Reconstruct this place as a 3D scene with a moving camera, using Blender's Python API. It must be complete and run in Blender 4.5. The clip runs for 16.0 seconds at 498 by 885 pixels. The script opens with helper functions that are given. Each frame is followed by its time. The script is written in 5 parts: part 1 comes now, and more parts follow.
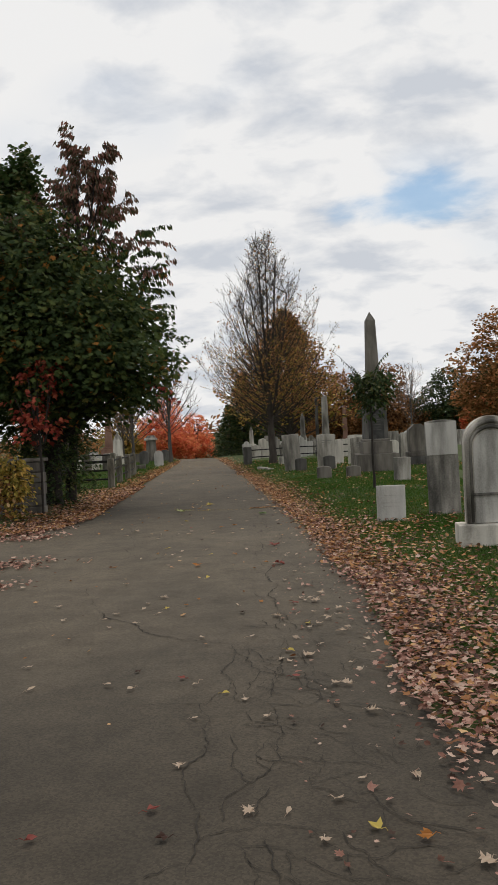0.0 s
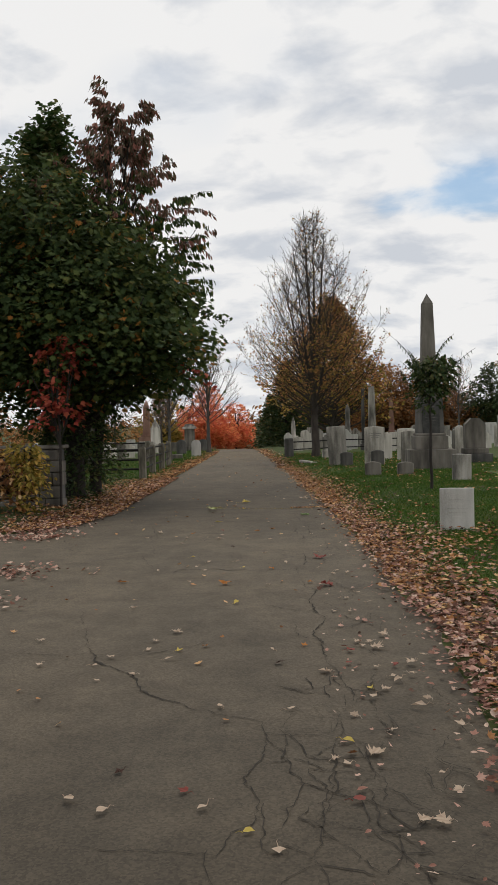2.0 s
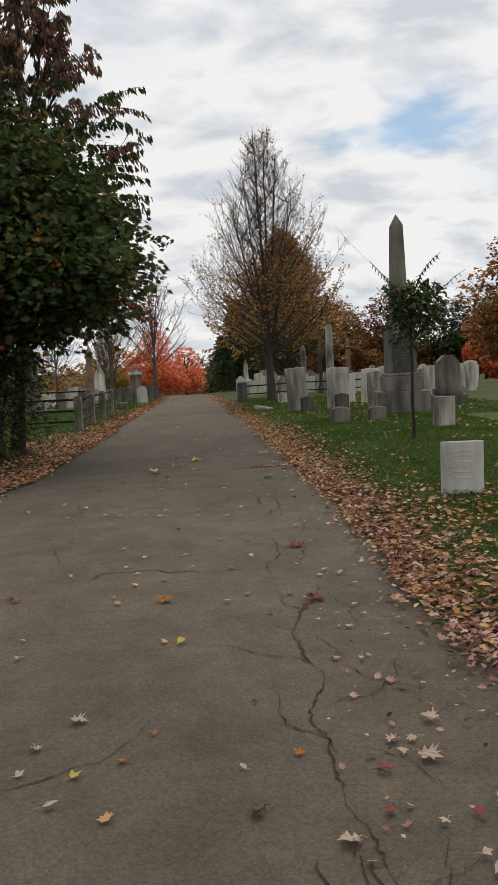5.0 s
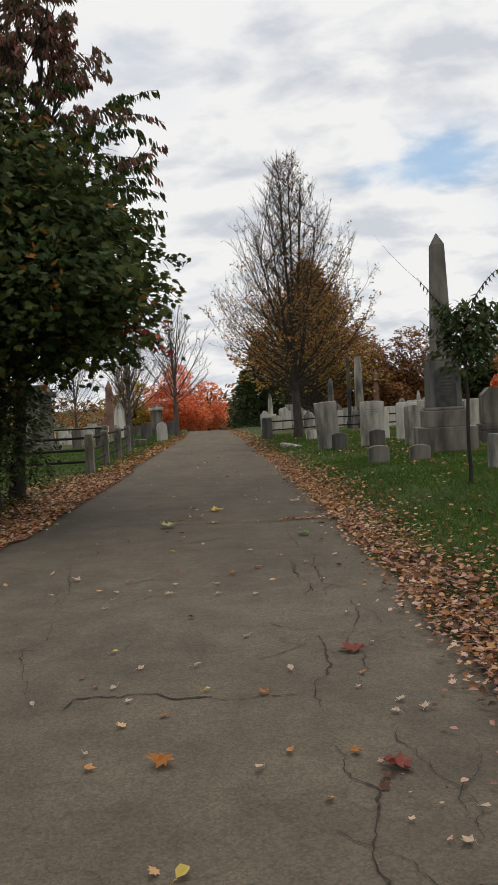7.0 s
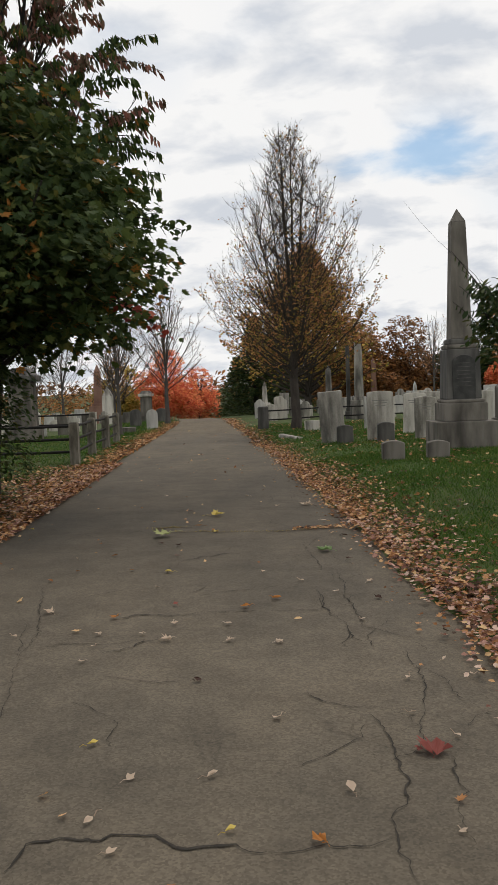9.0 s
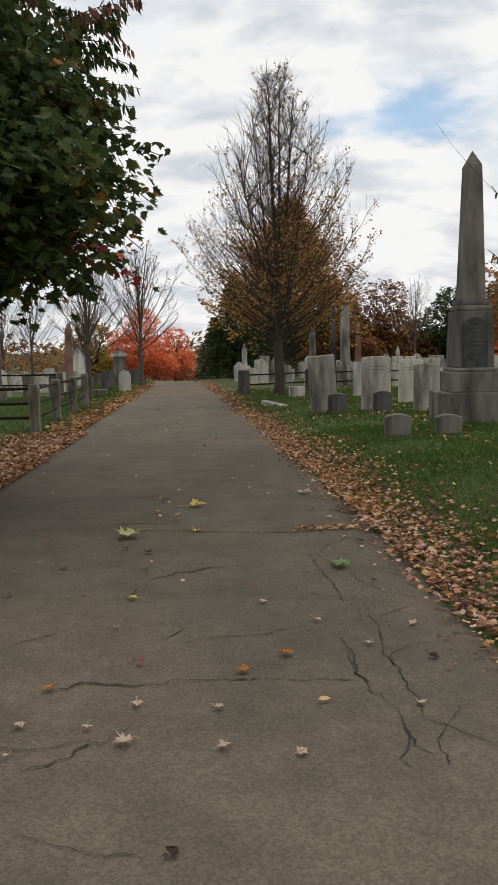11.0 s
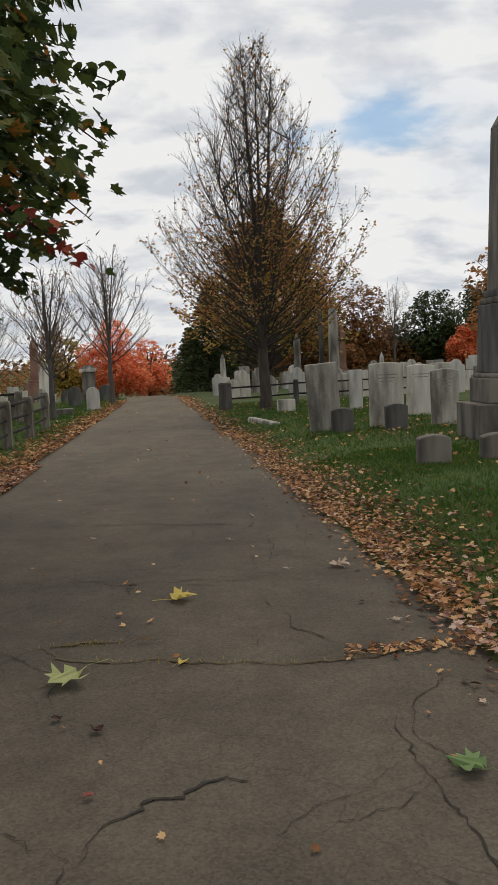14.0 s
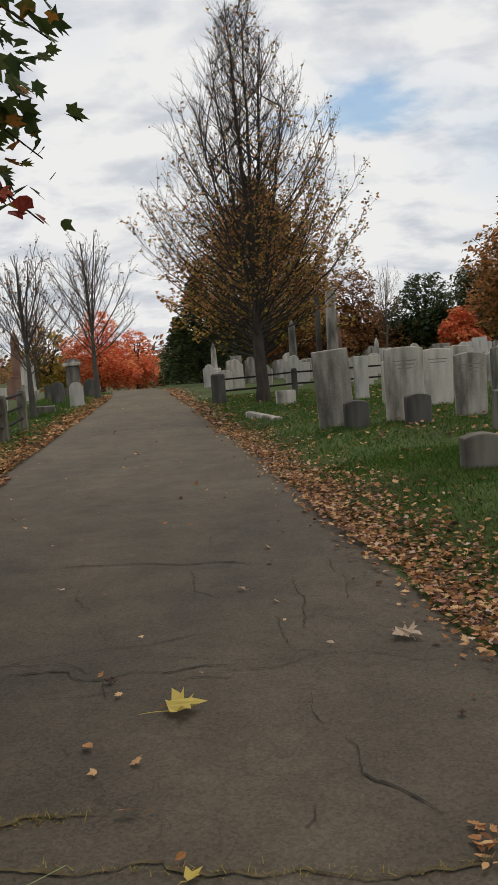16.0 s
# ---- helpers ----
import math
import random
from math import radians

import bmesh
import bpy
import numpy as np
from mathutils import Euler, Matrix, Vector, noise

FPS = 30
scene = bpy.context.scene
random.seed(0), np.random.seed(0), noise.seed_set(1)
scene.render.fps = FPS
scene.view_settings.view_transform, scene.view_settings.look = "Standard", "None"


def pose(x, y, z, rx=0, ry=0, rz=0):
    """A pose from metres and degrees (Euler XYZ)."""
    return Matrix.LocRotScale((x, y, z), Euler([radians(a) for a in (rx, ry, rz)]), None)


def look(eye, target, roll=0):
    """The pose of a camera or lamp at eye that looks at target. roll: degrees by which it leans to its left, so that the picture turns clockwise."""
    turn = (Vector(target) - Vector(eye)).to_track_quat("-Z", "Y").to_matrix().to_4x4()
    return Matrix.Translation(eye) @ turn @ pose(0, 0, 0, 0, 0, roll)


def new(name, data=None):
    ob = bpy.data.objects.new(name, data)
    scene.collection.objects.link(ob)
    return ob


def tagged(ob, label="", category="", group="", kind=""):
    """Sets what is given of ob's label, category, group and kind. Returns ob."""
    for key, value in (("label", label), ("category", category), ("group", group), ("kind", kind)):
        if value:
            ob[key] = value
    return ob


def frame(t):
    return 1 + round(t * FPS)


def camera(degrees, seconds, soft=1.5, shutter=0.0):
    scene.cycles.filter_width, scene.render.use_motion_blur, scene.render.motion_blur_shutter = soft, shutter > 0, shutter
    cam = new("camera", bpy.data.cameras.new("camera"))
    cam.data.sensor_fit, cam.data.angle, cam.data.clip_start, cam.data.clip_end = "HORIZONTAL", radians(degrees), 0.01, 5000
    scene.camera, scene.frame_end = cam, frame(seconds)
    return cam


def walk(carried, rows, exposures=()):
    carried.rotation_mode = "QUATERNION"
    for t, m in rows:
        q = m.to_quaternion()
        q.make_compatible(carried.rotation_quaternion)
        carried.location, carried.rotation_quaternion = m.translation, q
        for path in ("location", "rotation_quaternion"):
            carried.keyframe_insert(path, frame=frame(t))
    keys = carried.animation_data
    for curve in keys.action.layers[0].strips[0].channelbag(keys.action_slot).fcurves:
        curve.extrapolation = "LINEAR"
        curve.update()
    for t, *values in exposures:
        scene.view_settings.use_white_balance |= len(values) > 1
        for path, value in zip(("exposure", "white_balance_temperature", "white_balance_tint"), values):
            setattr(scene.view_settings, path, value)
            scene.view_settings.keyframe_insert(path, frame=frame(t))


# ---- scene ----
cam = camera(33.1, 16.0)
PATH = [
    (0, (0.187, -0.45, 1.612), (0.16, 1.549, 1.581), -2.9),
    (0.5, (0.188, 0.023, 1.629), (0.084, 2.02, 1.606), -2.1),
    (1, (0.163, 0.475, 1.634), (0.113, 2.474, 1.616), -3.5),
    (1.5, (0.172, 1.057, 1.598), (0.076, 3.054, 1.596), -2.1),
    (2, (0.14, 1.482, 1.578), (0.014, 3.477, 1.529), -1.5),
    (2.5, (0.1, 1.922, 1.568), (0.024, 3.917, 1.44), -2.8),
    (3, (0.1, 2.4, 1.566), (-0.039, 4.39, 1.415), -2.4),
    (3.5, (0.069, 2.894, 1.54), (-0.072, 4.879, 1.348), -3.2),
    (4, (0.034, 3.299, 1.537), (-0.032, 5.288, 1.343), -3.6),
    (4.5, (0.039, 3.778, 1.576), (-0.01, 5.769, 1.387), -2.5),
    (4.7, (0.03, 3.925, 1.549), (0.007, 5.916, 1.36), -2.6),
    (6.8, (-0.078, 5.835, 1.525), (-0.101, 7.832, 1.414), -3.8),
    (7, (-0.077, 6.065, 1.539), (-0.144, 8.062, 1.437), -3.2),
    (7.5, (-0.121, 6.419, 1.526), (-0.261, 8.411, 1.422), -2.3),
    (8, (-0.188, 6.799, 1.539), (-0.281, 8.794, 1.435), -2.1),
    (8.5, (-0.245, 7.183, 1.552), (-0.316, 9.178, 1.431), -1.2),
    (9, (-0.346, 7.602, 1.559), (-0.387, 9.597, 1.426), -2.2),
    (9.2, (-0.391, 7.739, 1.585), (-0.401, 9.734, 1.445), -2.7),
    (11.3, (-0.526, 9.835, 1.542), (-0.518, 11.821, 1.312), -0.7),
    (11.5, (-0.536, 10.029, 1.525), (-0.562, 12.015, 1.294), -0.5),
    (12, (-0.586, 10.504, 1.53), (-0.588, 12.492, 1.308), -2.1),
    (12.5, (-0.588, 11.01, 1.514), (-0.563, 12.996, 1.282), -2.2),
    (13, (-0.643, 11.426, 1.493), (-0.591, 13.412, 1.264), -1.9),
    (13.5, (-0.681, 11.894, 1.504), (-0.54, 13.879, 1.298), -2.6),
    (14, (-0.685, 12.455, 1.527), (-0.613, 14.443, 1.327), -2.7),
    (14.5, (-0.739, 12.88, 1.542), (-0.668, 14.868, 1.34), -4.0),
    (15, (-0.761, 13.31, 1.504), (-0.656, 15.297, 1.305), -3.8),
    (15.5, (-0.771, 13.77, 1.521), (-0.719, 15.759, 1.312), -3.3),
    (16, (-0.775, 14.296, 1.518), (-0.682, 16.281, 1.291), -4.2),
]
EXPOSURES = [(0, 0.02), (4.5, 0.06), (7.5, 0.07), (9, 0.13), (12, 0.13), (13.5, 0.02), (16, 0.0)]
walk(cam, [(t, look(eye, target, roll)) for t, eye, target, roll in PATH], EXPOSURES)

# ---- world and sun ----
world = bpy.data.worlds.new("sky")
scene.world = world
world.use_nodes = True
wn, wl = world.node_tree.nodes, world.node_tree.links
wn.clear()


def wnode(kind, **vals):
    n = wn.new(kind)
    for k, v in vals.items():
        n.inputs[k].default_value = v
    return n


sky = wn.new("ShaderNodeTexSky")
sky.sky_type = "NISHITA"
sky.sun_disc = False
sky.sun_elevation, sky.sun_rotation = radians(56), radians(19)
sky.air_density, sky.dust_density = 1.0, 1.6
geo = wn.new("ShaderNodeTexCoord")
# clouds lie on a flat layer: the direction is divided by its height
sep = wn.new("ShaderNodeSeparateXYZ")
wl.new(geo.outputs["Generated"], sep.inputs[0])
lift = wn.new("ShaderNodeMath")
lift.operation = "MAXIMUM"
lift.inputs[1].default_value = 0.0
wl.new(sep.outputs["Z"], lift.inputs[0])
add = wn.new("ShaderNodeMath")
add.operation = "ADD"
add.inputs[1].default_value = 0.34
wl.new(lift.outputs[0], add.inputs[0])
div = wn.new("ShaderNodeVectorMath")
div.operation = "DIVIDE"
wl.new(geo.outputs["Generated"], div.inputs[0])
wl.new(add.outputs[0], div.inputs[1])
turned = wn.new("ShaderNodeMapping")
turned.inputs["Rotation"].default_value = (0, 0, radians(24))
turned.inputs["Scale"].default_value = (1.25, 1.6, 1.0)
wl.new(div.outputs[0], turned.inputs[0])
n1 = wnode("ShaderNodeTexNoise", Scale=4.8, Detail=6.0, Roughness=0.52, Distortion=0.2)
wl.new(turned.outputs[0], n1.inputs["Vector"])
n2 = wnode("ShaderNodeTexNoise", Scale=0.9, Detail=3.0, Roughness=0.5)
wl.new(turned.outputs[0], n2.inputs["Vector"])
tone = wn.new("ShaderNodeValToRGB")
tone.color_ramp.elements[0].position, tone.color_ramp.elements[0].color = 0.35, (5.9, 6.2, 6.7, 1)
tone.color_ramp.elements[1].position, tone.color_ramp.elements[1].color = 0.54, (8.5, 8.45, 8.4, 1)
wl.new(n1.outputs["Fac"], tone.inputs[0])
# the gap in the clouds
gap = wn.new("ShaderNodeVectorMath")
gap.operation = "SUBTRACT"
gap.inputs[1].default_value = (0.186, 0.949, 0.250)
wl.new(geo.outputs["Generated"], gap.inputs[0])
gscale = wn.new("ShaderNodeVectorMath")
gscale.operation = "MULTIPLY"
gscale.inputs[1].default_value = (13.0, 9.5, 34.0)
wl.new(gap.outputs[0], gscale.inputs[0])
glen = wn.new("ShaderNodeVectorMath")
glen.operation = "LENGTH"
wl.new(gscale.outputs[0], glen.inputs[0])
wob = wn.new("ShaderNodeMath")
wob.operation = "MULTIPLY_ADD"
wob.inputs[1].default_value = 2.9
wl.new(n1.outputs["Fac"], wob.inputs[0])
wl.new(glen.outputs["Value"], wob.inputs[2])
hole = wn.new("ShaderNodeMapRange")
hole.interpolation_type = "SMOOTHSTEP"
for k, v in (("From Min", 1.75), ("From Max", 2.75), ("To Min", 0.24), ("To Max", 1.0)):
    hole.inputs[k].default_value = v
wl.new(wob.outputs[0], hole.inputs["Value"])
thin = wn.new("ShaderNodeMapRange")
for k, v in (("From Min", 0.34), ("From Max", 0.50), ("To Min", 0.62), ("To Max", 1.0)):
    thin.inputs[k].default_value = v
wl.new(n2.outputs["Fac"], thin.inputs["Value"])
cover = wn.new("ShaderNodeMath")
cover.operation = "MULTIPLY"
wl.new(hole.outputs[0], cover.inputs[0])
wl.new(thin.outputs[0], cover.inputs[1])
mix = wn.new("ShaderNodeMix")
mix.data_type = "RGBA"
wl.new(cover.outputs[0], mix.inputs[0])
blue = wn.new("ShaderNodeMix")
blue.data_type, blue.blend_type = "RGBA", "MULTIPLY"
blue.inputs[0].default_value = 1.0
blue.inputs[7].default_value = (0.58, 0.81, 0.93, 1)
wl.new(sky.outputs[0], blue.inputs[6])
wl.new(blue.outputs[2], mix.inputs[6])
wl.new(tone.outputs[0], mix.inputs[7])
bg = wnode("ShaderNodeBackground", Strength=0.1)
wl.new(mix.outputs[2], bg.inputs["Color"])
wout = wn.new("ShaderNodeOutputWorld")
wl.new(bg.outputs[0], wout.inputs[0])

sun = new("sun", bpy.data.lights.new("sun", "SUN"))
sun.data.energy, sun.data.angle, sun.data.color = 1.0, radians(18), (1.0, 0.86, 0.68)
sun.matrix_world = look((7, 20, 32), (0, 0, 0))


# ---- materials ----
def material(name, stops, scale=4.0, stretch=(1, 1, 1), fine=60.0, rough=0.9, bump=0.3, depth=0.01, vary=0.0, island=False, grain=0.3):
    """stops: (place, colour) along a ramp that two scales of noise, or the pieces' own chance, run over."""
    m = bpy.data.materials.new(name)
    m.use_nodes = True
    ns, ls = m.node_tree.nodes, m.node_tree.links
    b = ns["Principled BSDF"]
    b.inputs["Roughness"].default_value = rough
    b.inputs["Specular IOR Level"].default_value = 0.3
    tc = ns.new("ShaderNodeTexCoord")
    mp = ns.new("ShaderNodeMapping")
    mp.inputs["Scale"].default_value = stretch
    ls.new(tc.outputs["Object"], mp.inputs[0])
    big = ns.new("ShaderNodeTexNoise")
    big.inputs["Scale"].default_value, big.inputs["Detail"].default_value = scale, 5.0
    ls.new(mp.outputs[0], big.inputs["Vector"])
    small = ns.new("ShaderNodeTexNoise")
    small.inputs["Scale"].default_value, small.inputs["Detail"].default_value = fine, 3.0
    ls.new(tc.outputs["Object"], small.inputs["Vector"])
    blend = ns.new("ShaderNodeMix")
    blend.inputs[0].default_value = grain
    ls.new(big.outputs["Fac"], blend.inputs[2])
    ls.new(small.outputs["Fac"], blend.inputs[3])
    ramp = ns.new("ShaderNodeValToRGB")
    while len(ramp.color_ramp.elements) < len(stops):
        ramp.color_ramp.elements.new(0.5)
    for e, (p, c) in zip(ramp.color_ramp.elements, stops):
        e.position, e.color = p, (*c, 1)
    source = blend.outputs[0]
    if island or vary:
        if island:
            rnd = ns.new("ShaderNodeNewGeometry").outputs["Random Per Island"]
        else:
            rnd = ns.new("ShaderNodeObjectInfo").outputs["Random"]
        mr = ns.new("ShaderNodeMapRange")
        w = 0.5 if island else vary
        mr.inputs["To Min"].default_value, mr.inputs["To Max"].default_value = -w, w
        ls.new(rnd, mr.inputs["Value"])
        sm = ns.new("ShaderNodeMath")
        sm.operation = "ADD"
        ls.new(source, sm.inputs[0])
        ls.new(mr.outputs[0], sm.inputs[1])
        source = sm.outputs[0]
    ls.new(source, ramp.inputs[0])
    ls.new(ramp.outputs[0], b.inputs["Base Color"])
    if bump:
        bp = ns.new("ShaderNodeBump")
        bp.inputs["Strength"].default_value, bp.inputs["Distance"].default_value = bump, depth
        ls.new(blend.outputs[0], bp.inputs["Height"])
        ls.new(bp.outputs[0], b.inputs["Normal"])
    return m


def leafy(name, stops, rough=0.6, through_light=0.25):
    """Leaves: each takes its own colour, and lets a little light through."""
    m = material(name, stops, scale=1.2, fine=40, rough=rough, bump=0, island=True)
    ns, ls = m.node_tree.nodes, m.node_tree.links
    b = ns["Principled BSDF"]
    b.inputs["Specular IOR Level"].default_value = 0.15
    ramp = [n for n in ns if n.type == "VALTORGB"][0]
    tr = ns.new("ShaderNodeBsdfTranslucent")
    ls.new(ramp.outputs[0], tr.inputs["Color"])
    mx = ns.new("ShaderNodeMixShader")
    mx.inputs[0].default_value = through_light
    ls.new(b.outputs[0], mx.inputs[1])
    ls.new(tr.outputs[0], mx.inputs[2])
    ls.new(mx.outputs[0], ns["Material Output"].inputs["Surface"])
    return m


M = {}


def asphalt():
    """Worn asphalt: patches, aggregate, stains and hairline cracks."""
    m = material("asphalt", [(0.22, (0.080, 0.068, 0.051)), (0.42, (0.120, 0.101, 0.075)), (0.58, (0.150, 0.124, 0.090)), (0.8, (0.20, 0.162, 0.115))], scale=0.8, stretch=(1, 0.5, 1), fine=9, rough=0.9, bump=0.0)
    ns, ls = m.node_tree.nodes, m.node_tree.links
    b = ns["Principled BSDF"]
    ramp = [n for n in ns if n.type == "VALTORGB"][0]
    tc = [n for n in ns if n.type == "TEX_COORD"][0]
    grit = ns.new("ShaderNodeTexVoronoi")
    grit.inputs["Scale"].default_value = 95.0
    ls.new(tc.outputs["Object"], grit.inputs["Vector"])
    gv = ns.new("ShaderNodeSeparateColor")
    ls.new(grit.outputs["Color"], gv.inputs[0])
    gr = ns.new("ShaderNodeMapRange")
    gr.inputs["To Min"].default_value, gr.inputs["To Max"].default_value = 0.76, 1.24
    ls.new(gv.outputs[0], gr.inputs["Value"])
    warp = ns.new("ShaderNodeTexNoise")
    warp.inputs["Scale"].default_value, warp.inputs["Detail"].default_value = 2.2, 5.0
    ls.new(tc.outputs["Object"], warp.inputs["Vector"])
    wv = ns.new("ShaderNodeVectorMath")
    wv.operation = "MULTIPLY_ADD"
    wv.inputs[1].default_value = (0.55, 0.55, 0)
    ls.new(warp.outputs["Color"], wv.inputs[0])
    ls.new(tc.outputs["Object"], wv.inputs[2])
    net = ns.new("ShaderNodeTexVoronoi")
    net.feature = "DISTANCE_TO_EDGE"
    net.inputs["Scale"].default_value = 2.7
    ls.new(wv.outputs[0], net.inputs["Vector"])
    hair = ns.new("ShaderNodeMapRange")
    for k, v in (("From Min", 0.004), ("From Max", 0.016), ("To Min", 0.78), ("To Max", 1.0)):
        hair.inputs[k].default_value = v
    ls.new(net.outputs["Distance"], hair.inputs["Value"])
    where = ns.new("ShaderNodeTexNoise")
    where.inputs["Scale"].default_value = 0.42
    ls.new(tc.outputs["Object"], where.inputs["Vector"])
    wm = ns.new("ShaderNodeMapRange")
    for k, v in (("From Min", 0.46), ("From Max", 0.62)):
        wm.inputs[k].default_value = v
    ls.new(where.outputs["Fac"], wm.inputs["Value"])
    hm = ns.new("ShaderNodeMix")
    hm.inputs[2].default_value = 1.0
    ls.new(wm.outputs[0], hm.inputs[0])
    ls.new(hair.outputs[0], hm.inputs[3])
    spot = ns.new("ShaderNodeTexNoise")
    spot.inputs["Scale"].default_value, spot.inputs["Detail"].default_value = 2.6, 6.0
    ls.new(tc.outputs["Object"], spot.inputs["Vector"])
    sr = ns.new("ShaderNodeMapRange")
    for k, v in (("From Min", 0.30), ("From Max", 0.62), ("To Min", 0.82), ("To Max", 1.1)):
        sr.inputs[k].default_value = v
    ls.new(spot.outputs["Fac"], sr.inputs["Value"])
    soil = ns.new("ShaderNodeMath")
    soil.operation = "MULTIPLY"
    ls.new(gr.outputs[0], soil.inputs[0])
    ls.new(sr.outputs[0], soil.inputs[1])
    mul = ns.new("ShaderNodeMath")
    mul.operation = "MULTIPLY"
    ls.new(soil.outputs[0], mul.inputs[0])
    ls.new(hm.outputs[0], mul.inputs[1])
    col = ns.new("ShaderNodeMix")
    col.data_type, col.blend_type = "RGBA", "MULTIPLY"
    col.inputs[0].default_value = 1.0
    # tone differs along the lane's length; its pale far end paints in crest sheen
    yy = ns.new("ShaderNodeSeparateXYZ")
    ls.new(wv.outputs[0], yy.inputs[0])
    lane_run = ns.new("ShaderNodeMapRange")
    lane_run.inputs["From Max"].default_value = 40.0
    ls.new(yy.outputs["Y"], lane_run.inputs["Value"])
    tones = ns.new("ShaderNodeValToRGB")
    # the last, brightest steps are the crest's grazing sheen put into the colour
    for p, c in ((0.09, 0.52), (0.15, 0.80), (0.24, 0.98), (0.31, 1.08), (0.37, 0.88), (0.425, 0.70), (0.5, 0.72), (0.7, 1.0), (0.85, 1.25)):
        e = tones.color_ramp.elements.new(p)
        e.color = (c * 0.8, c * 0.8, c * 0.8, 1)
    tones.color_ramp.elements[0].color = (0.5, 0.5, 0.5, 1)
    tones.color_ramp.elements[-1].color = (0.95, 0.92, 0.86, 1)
    ls.new(lane_run.outputs[0], tones.inputs[0])
    toned = ns.new("ShaderNodeMix")
    toned.data_type, toned.blend_type = "RGBA", "MULTIPLY"
    toned.inputs[0].default_value = 1.0
    ls.new(ramp.outputs[0], toned.inputs[6])
    ls.new(tones.outputs[0], toned.inputs[7])
    ls.new(toned.outputs[2], col.inputs[6])
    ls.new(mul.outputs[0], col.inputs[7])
    ls.new(col.outputs[2], b.inputs["Base Color"])
    bp = ns.new("ShaderNodeBump")
    bp.inputs["Strength"].default_value, bp.inputs["Distance"].default_value = 0.6, 0.006
    ls.new(mul.outputs[0], bp.inputs["Height"])
    ls.new(bp.outputs[0], b.inputs["Normal"])
    return m


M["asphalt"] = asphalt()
M["crack"] = material("crack", [(0.3, (0.018, 0.016, 0.013)), (0.7, (0.055, 0.047, 0.038))], scale=20, rough=1.0)
M["seam_moss"] = material("seam_moss", [(0.3, (0.03, 0.025, 0.018)), (0.5, (0.085, 0.065, 0.035)), (0.7, (0.14, 0.11, 0.05))], scale=14, rough=1.0)
M["ground"] = material("ground", [(0.25, (0.062, 0.041, 0.020)), (0.40, (0.043, 0.055, 0.013)), (0.6, (0.056, 0.086, 0.018)), (0.78, (0.106, 0.098, 0.030))], scale=0.55, fine=22, rough=1.0, bump=0.8, depth=0.03)
M["grass"] = leafy("grass", [(0.1, (0.032, 0.077, 0.012)), (0.5, (0.055, 0.128, 0.018)), (0.85, (0.096, 0.168, 0.029)), (0.99, (0.237, 0.196, 0.058))], through_light=0.35)
M["litter_pink"] = leafy("litter_pink", [(0.05, (0.06, 0.034, 0.024)), (0.25, (0.19, 0.085, 0.060)), (0.5, (0.36, 0.185, 0.14)), (0.75, (0.54, 0.33, 0.26)), (0.95, (0.64, 0.48, 0.38))])
M["litter_tan"] = leafy("litter_tan", [(0.05, (0.057, 0.032, 0.019)), (0.3, (0.187, 0.081, 0.034)), (0.55, (0.359, 0.161, 0.059)), (0.75, (0.517, 0.269, 0.119)), (0.95, (0.661, 0.444, 0.224))])
M["leaf_pale"] = leafy("leaf_pale", [(0.1, (0.36, 0.24, 0.17)), (0.5, (0.50, 0.38, 0.28)), (0.9, (0.62, 0.52, 0.42))])
M["leaf_yellow"] = leafy("leaf_yellow", [(0.1, (0.48, 0.34, 0.06)), (0.9, (0.66, 0.54, 0.16))])
M["leaf_orange"] = leafy("leaf_orange", [(0.1, (0.30, 0.11, 0.025)), (0.9, (0.48, 0.20, 0.05))])
M["leaf_red"] = leafy("leaf_red", [(0.1, (0.160, 0.033, 0.033)), (0.9, (0.288, 0.088, 0.066))])
M["leaf_dark"] = leafy("leaf_dark", [(0.1, (0.03, 0.018, 0.014)), (0.9, (0.075, 0.035, 0.025))])
M["leaf_lime"] = leafy("leaf_lime", [(0.1, (0.30, 0.33, 0.12)), (0.9, (0.44, 0.46, 0.22))])
M["leaf_green_fallen"] = leafy("leaf_green_fallen", [(0.1, (0.12, 0.20, 0.07)), (0.9, (0.21, 0.30, 0.12))])
M["maple_green"] = leafy("maple_green", [(0.02, (0.030, 0.050, 0.018)), (0.45, (0.052, 0.080, 0.025)), (0.85, (0.086, 0.112, 0.030)), (0.995, (0.140, 0.120, 0.030)), (1.0, (0.33, 0.14, 0.03))], rough=0.75, through_light=0.32)
M["crown_light"] = leafy("crown_light", [(0.05, (0.037, 0.067, 0.021)), (0.6, (0.076, 0.120, 0.039)), (0.95, (0.170, 0.152, 0.060))], rough=0.5)
M["crown_purple"] = leafy("crown_purple", [(0.05, (0.080, 0.078, 0.040)), (0.4, (0.150, 0.105, 0.068)), (0.7, (0.220, 0.112, 0.082)), (0.95, (0.330, 0.135, 0.100))], through_light=0.35)
M["crown_red"] = leafy("crown_red", [(0.05, (0.16, 0.028, 0.022)), (0.5, (0.34, 0.06, 0.04)), (0.95, (0.48, 0.13, 0.07))])
M["crown_orange"] = leafy("crown_orange", [(0.05, (0.55, 0.12, 0.060)), (0.5, (0.85, 0.25, 0.13)), (0.95, (0.90, 0.48, 0.19))], through_light=0.5)
M["crown_russet"] = leafy("crown_russet", [(0.02, (0.10, 0.09, 0.026)), (0.3, (0.24, 0.135, 0.052)), (0.6, (0.42, 0.195, 0.075)), (0.95, (0.58, 0.28, 0.11))], through_light=0.42)
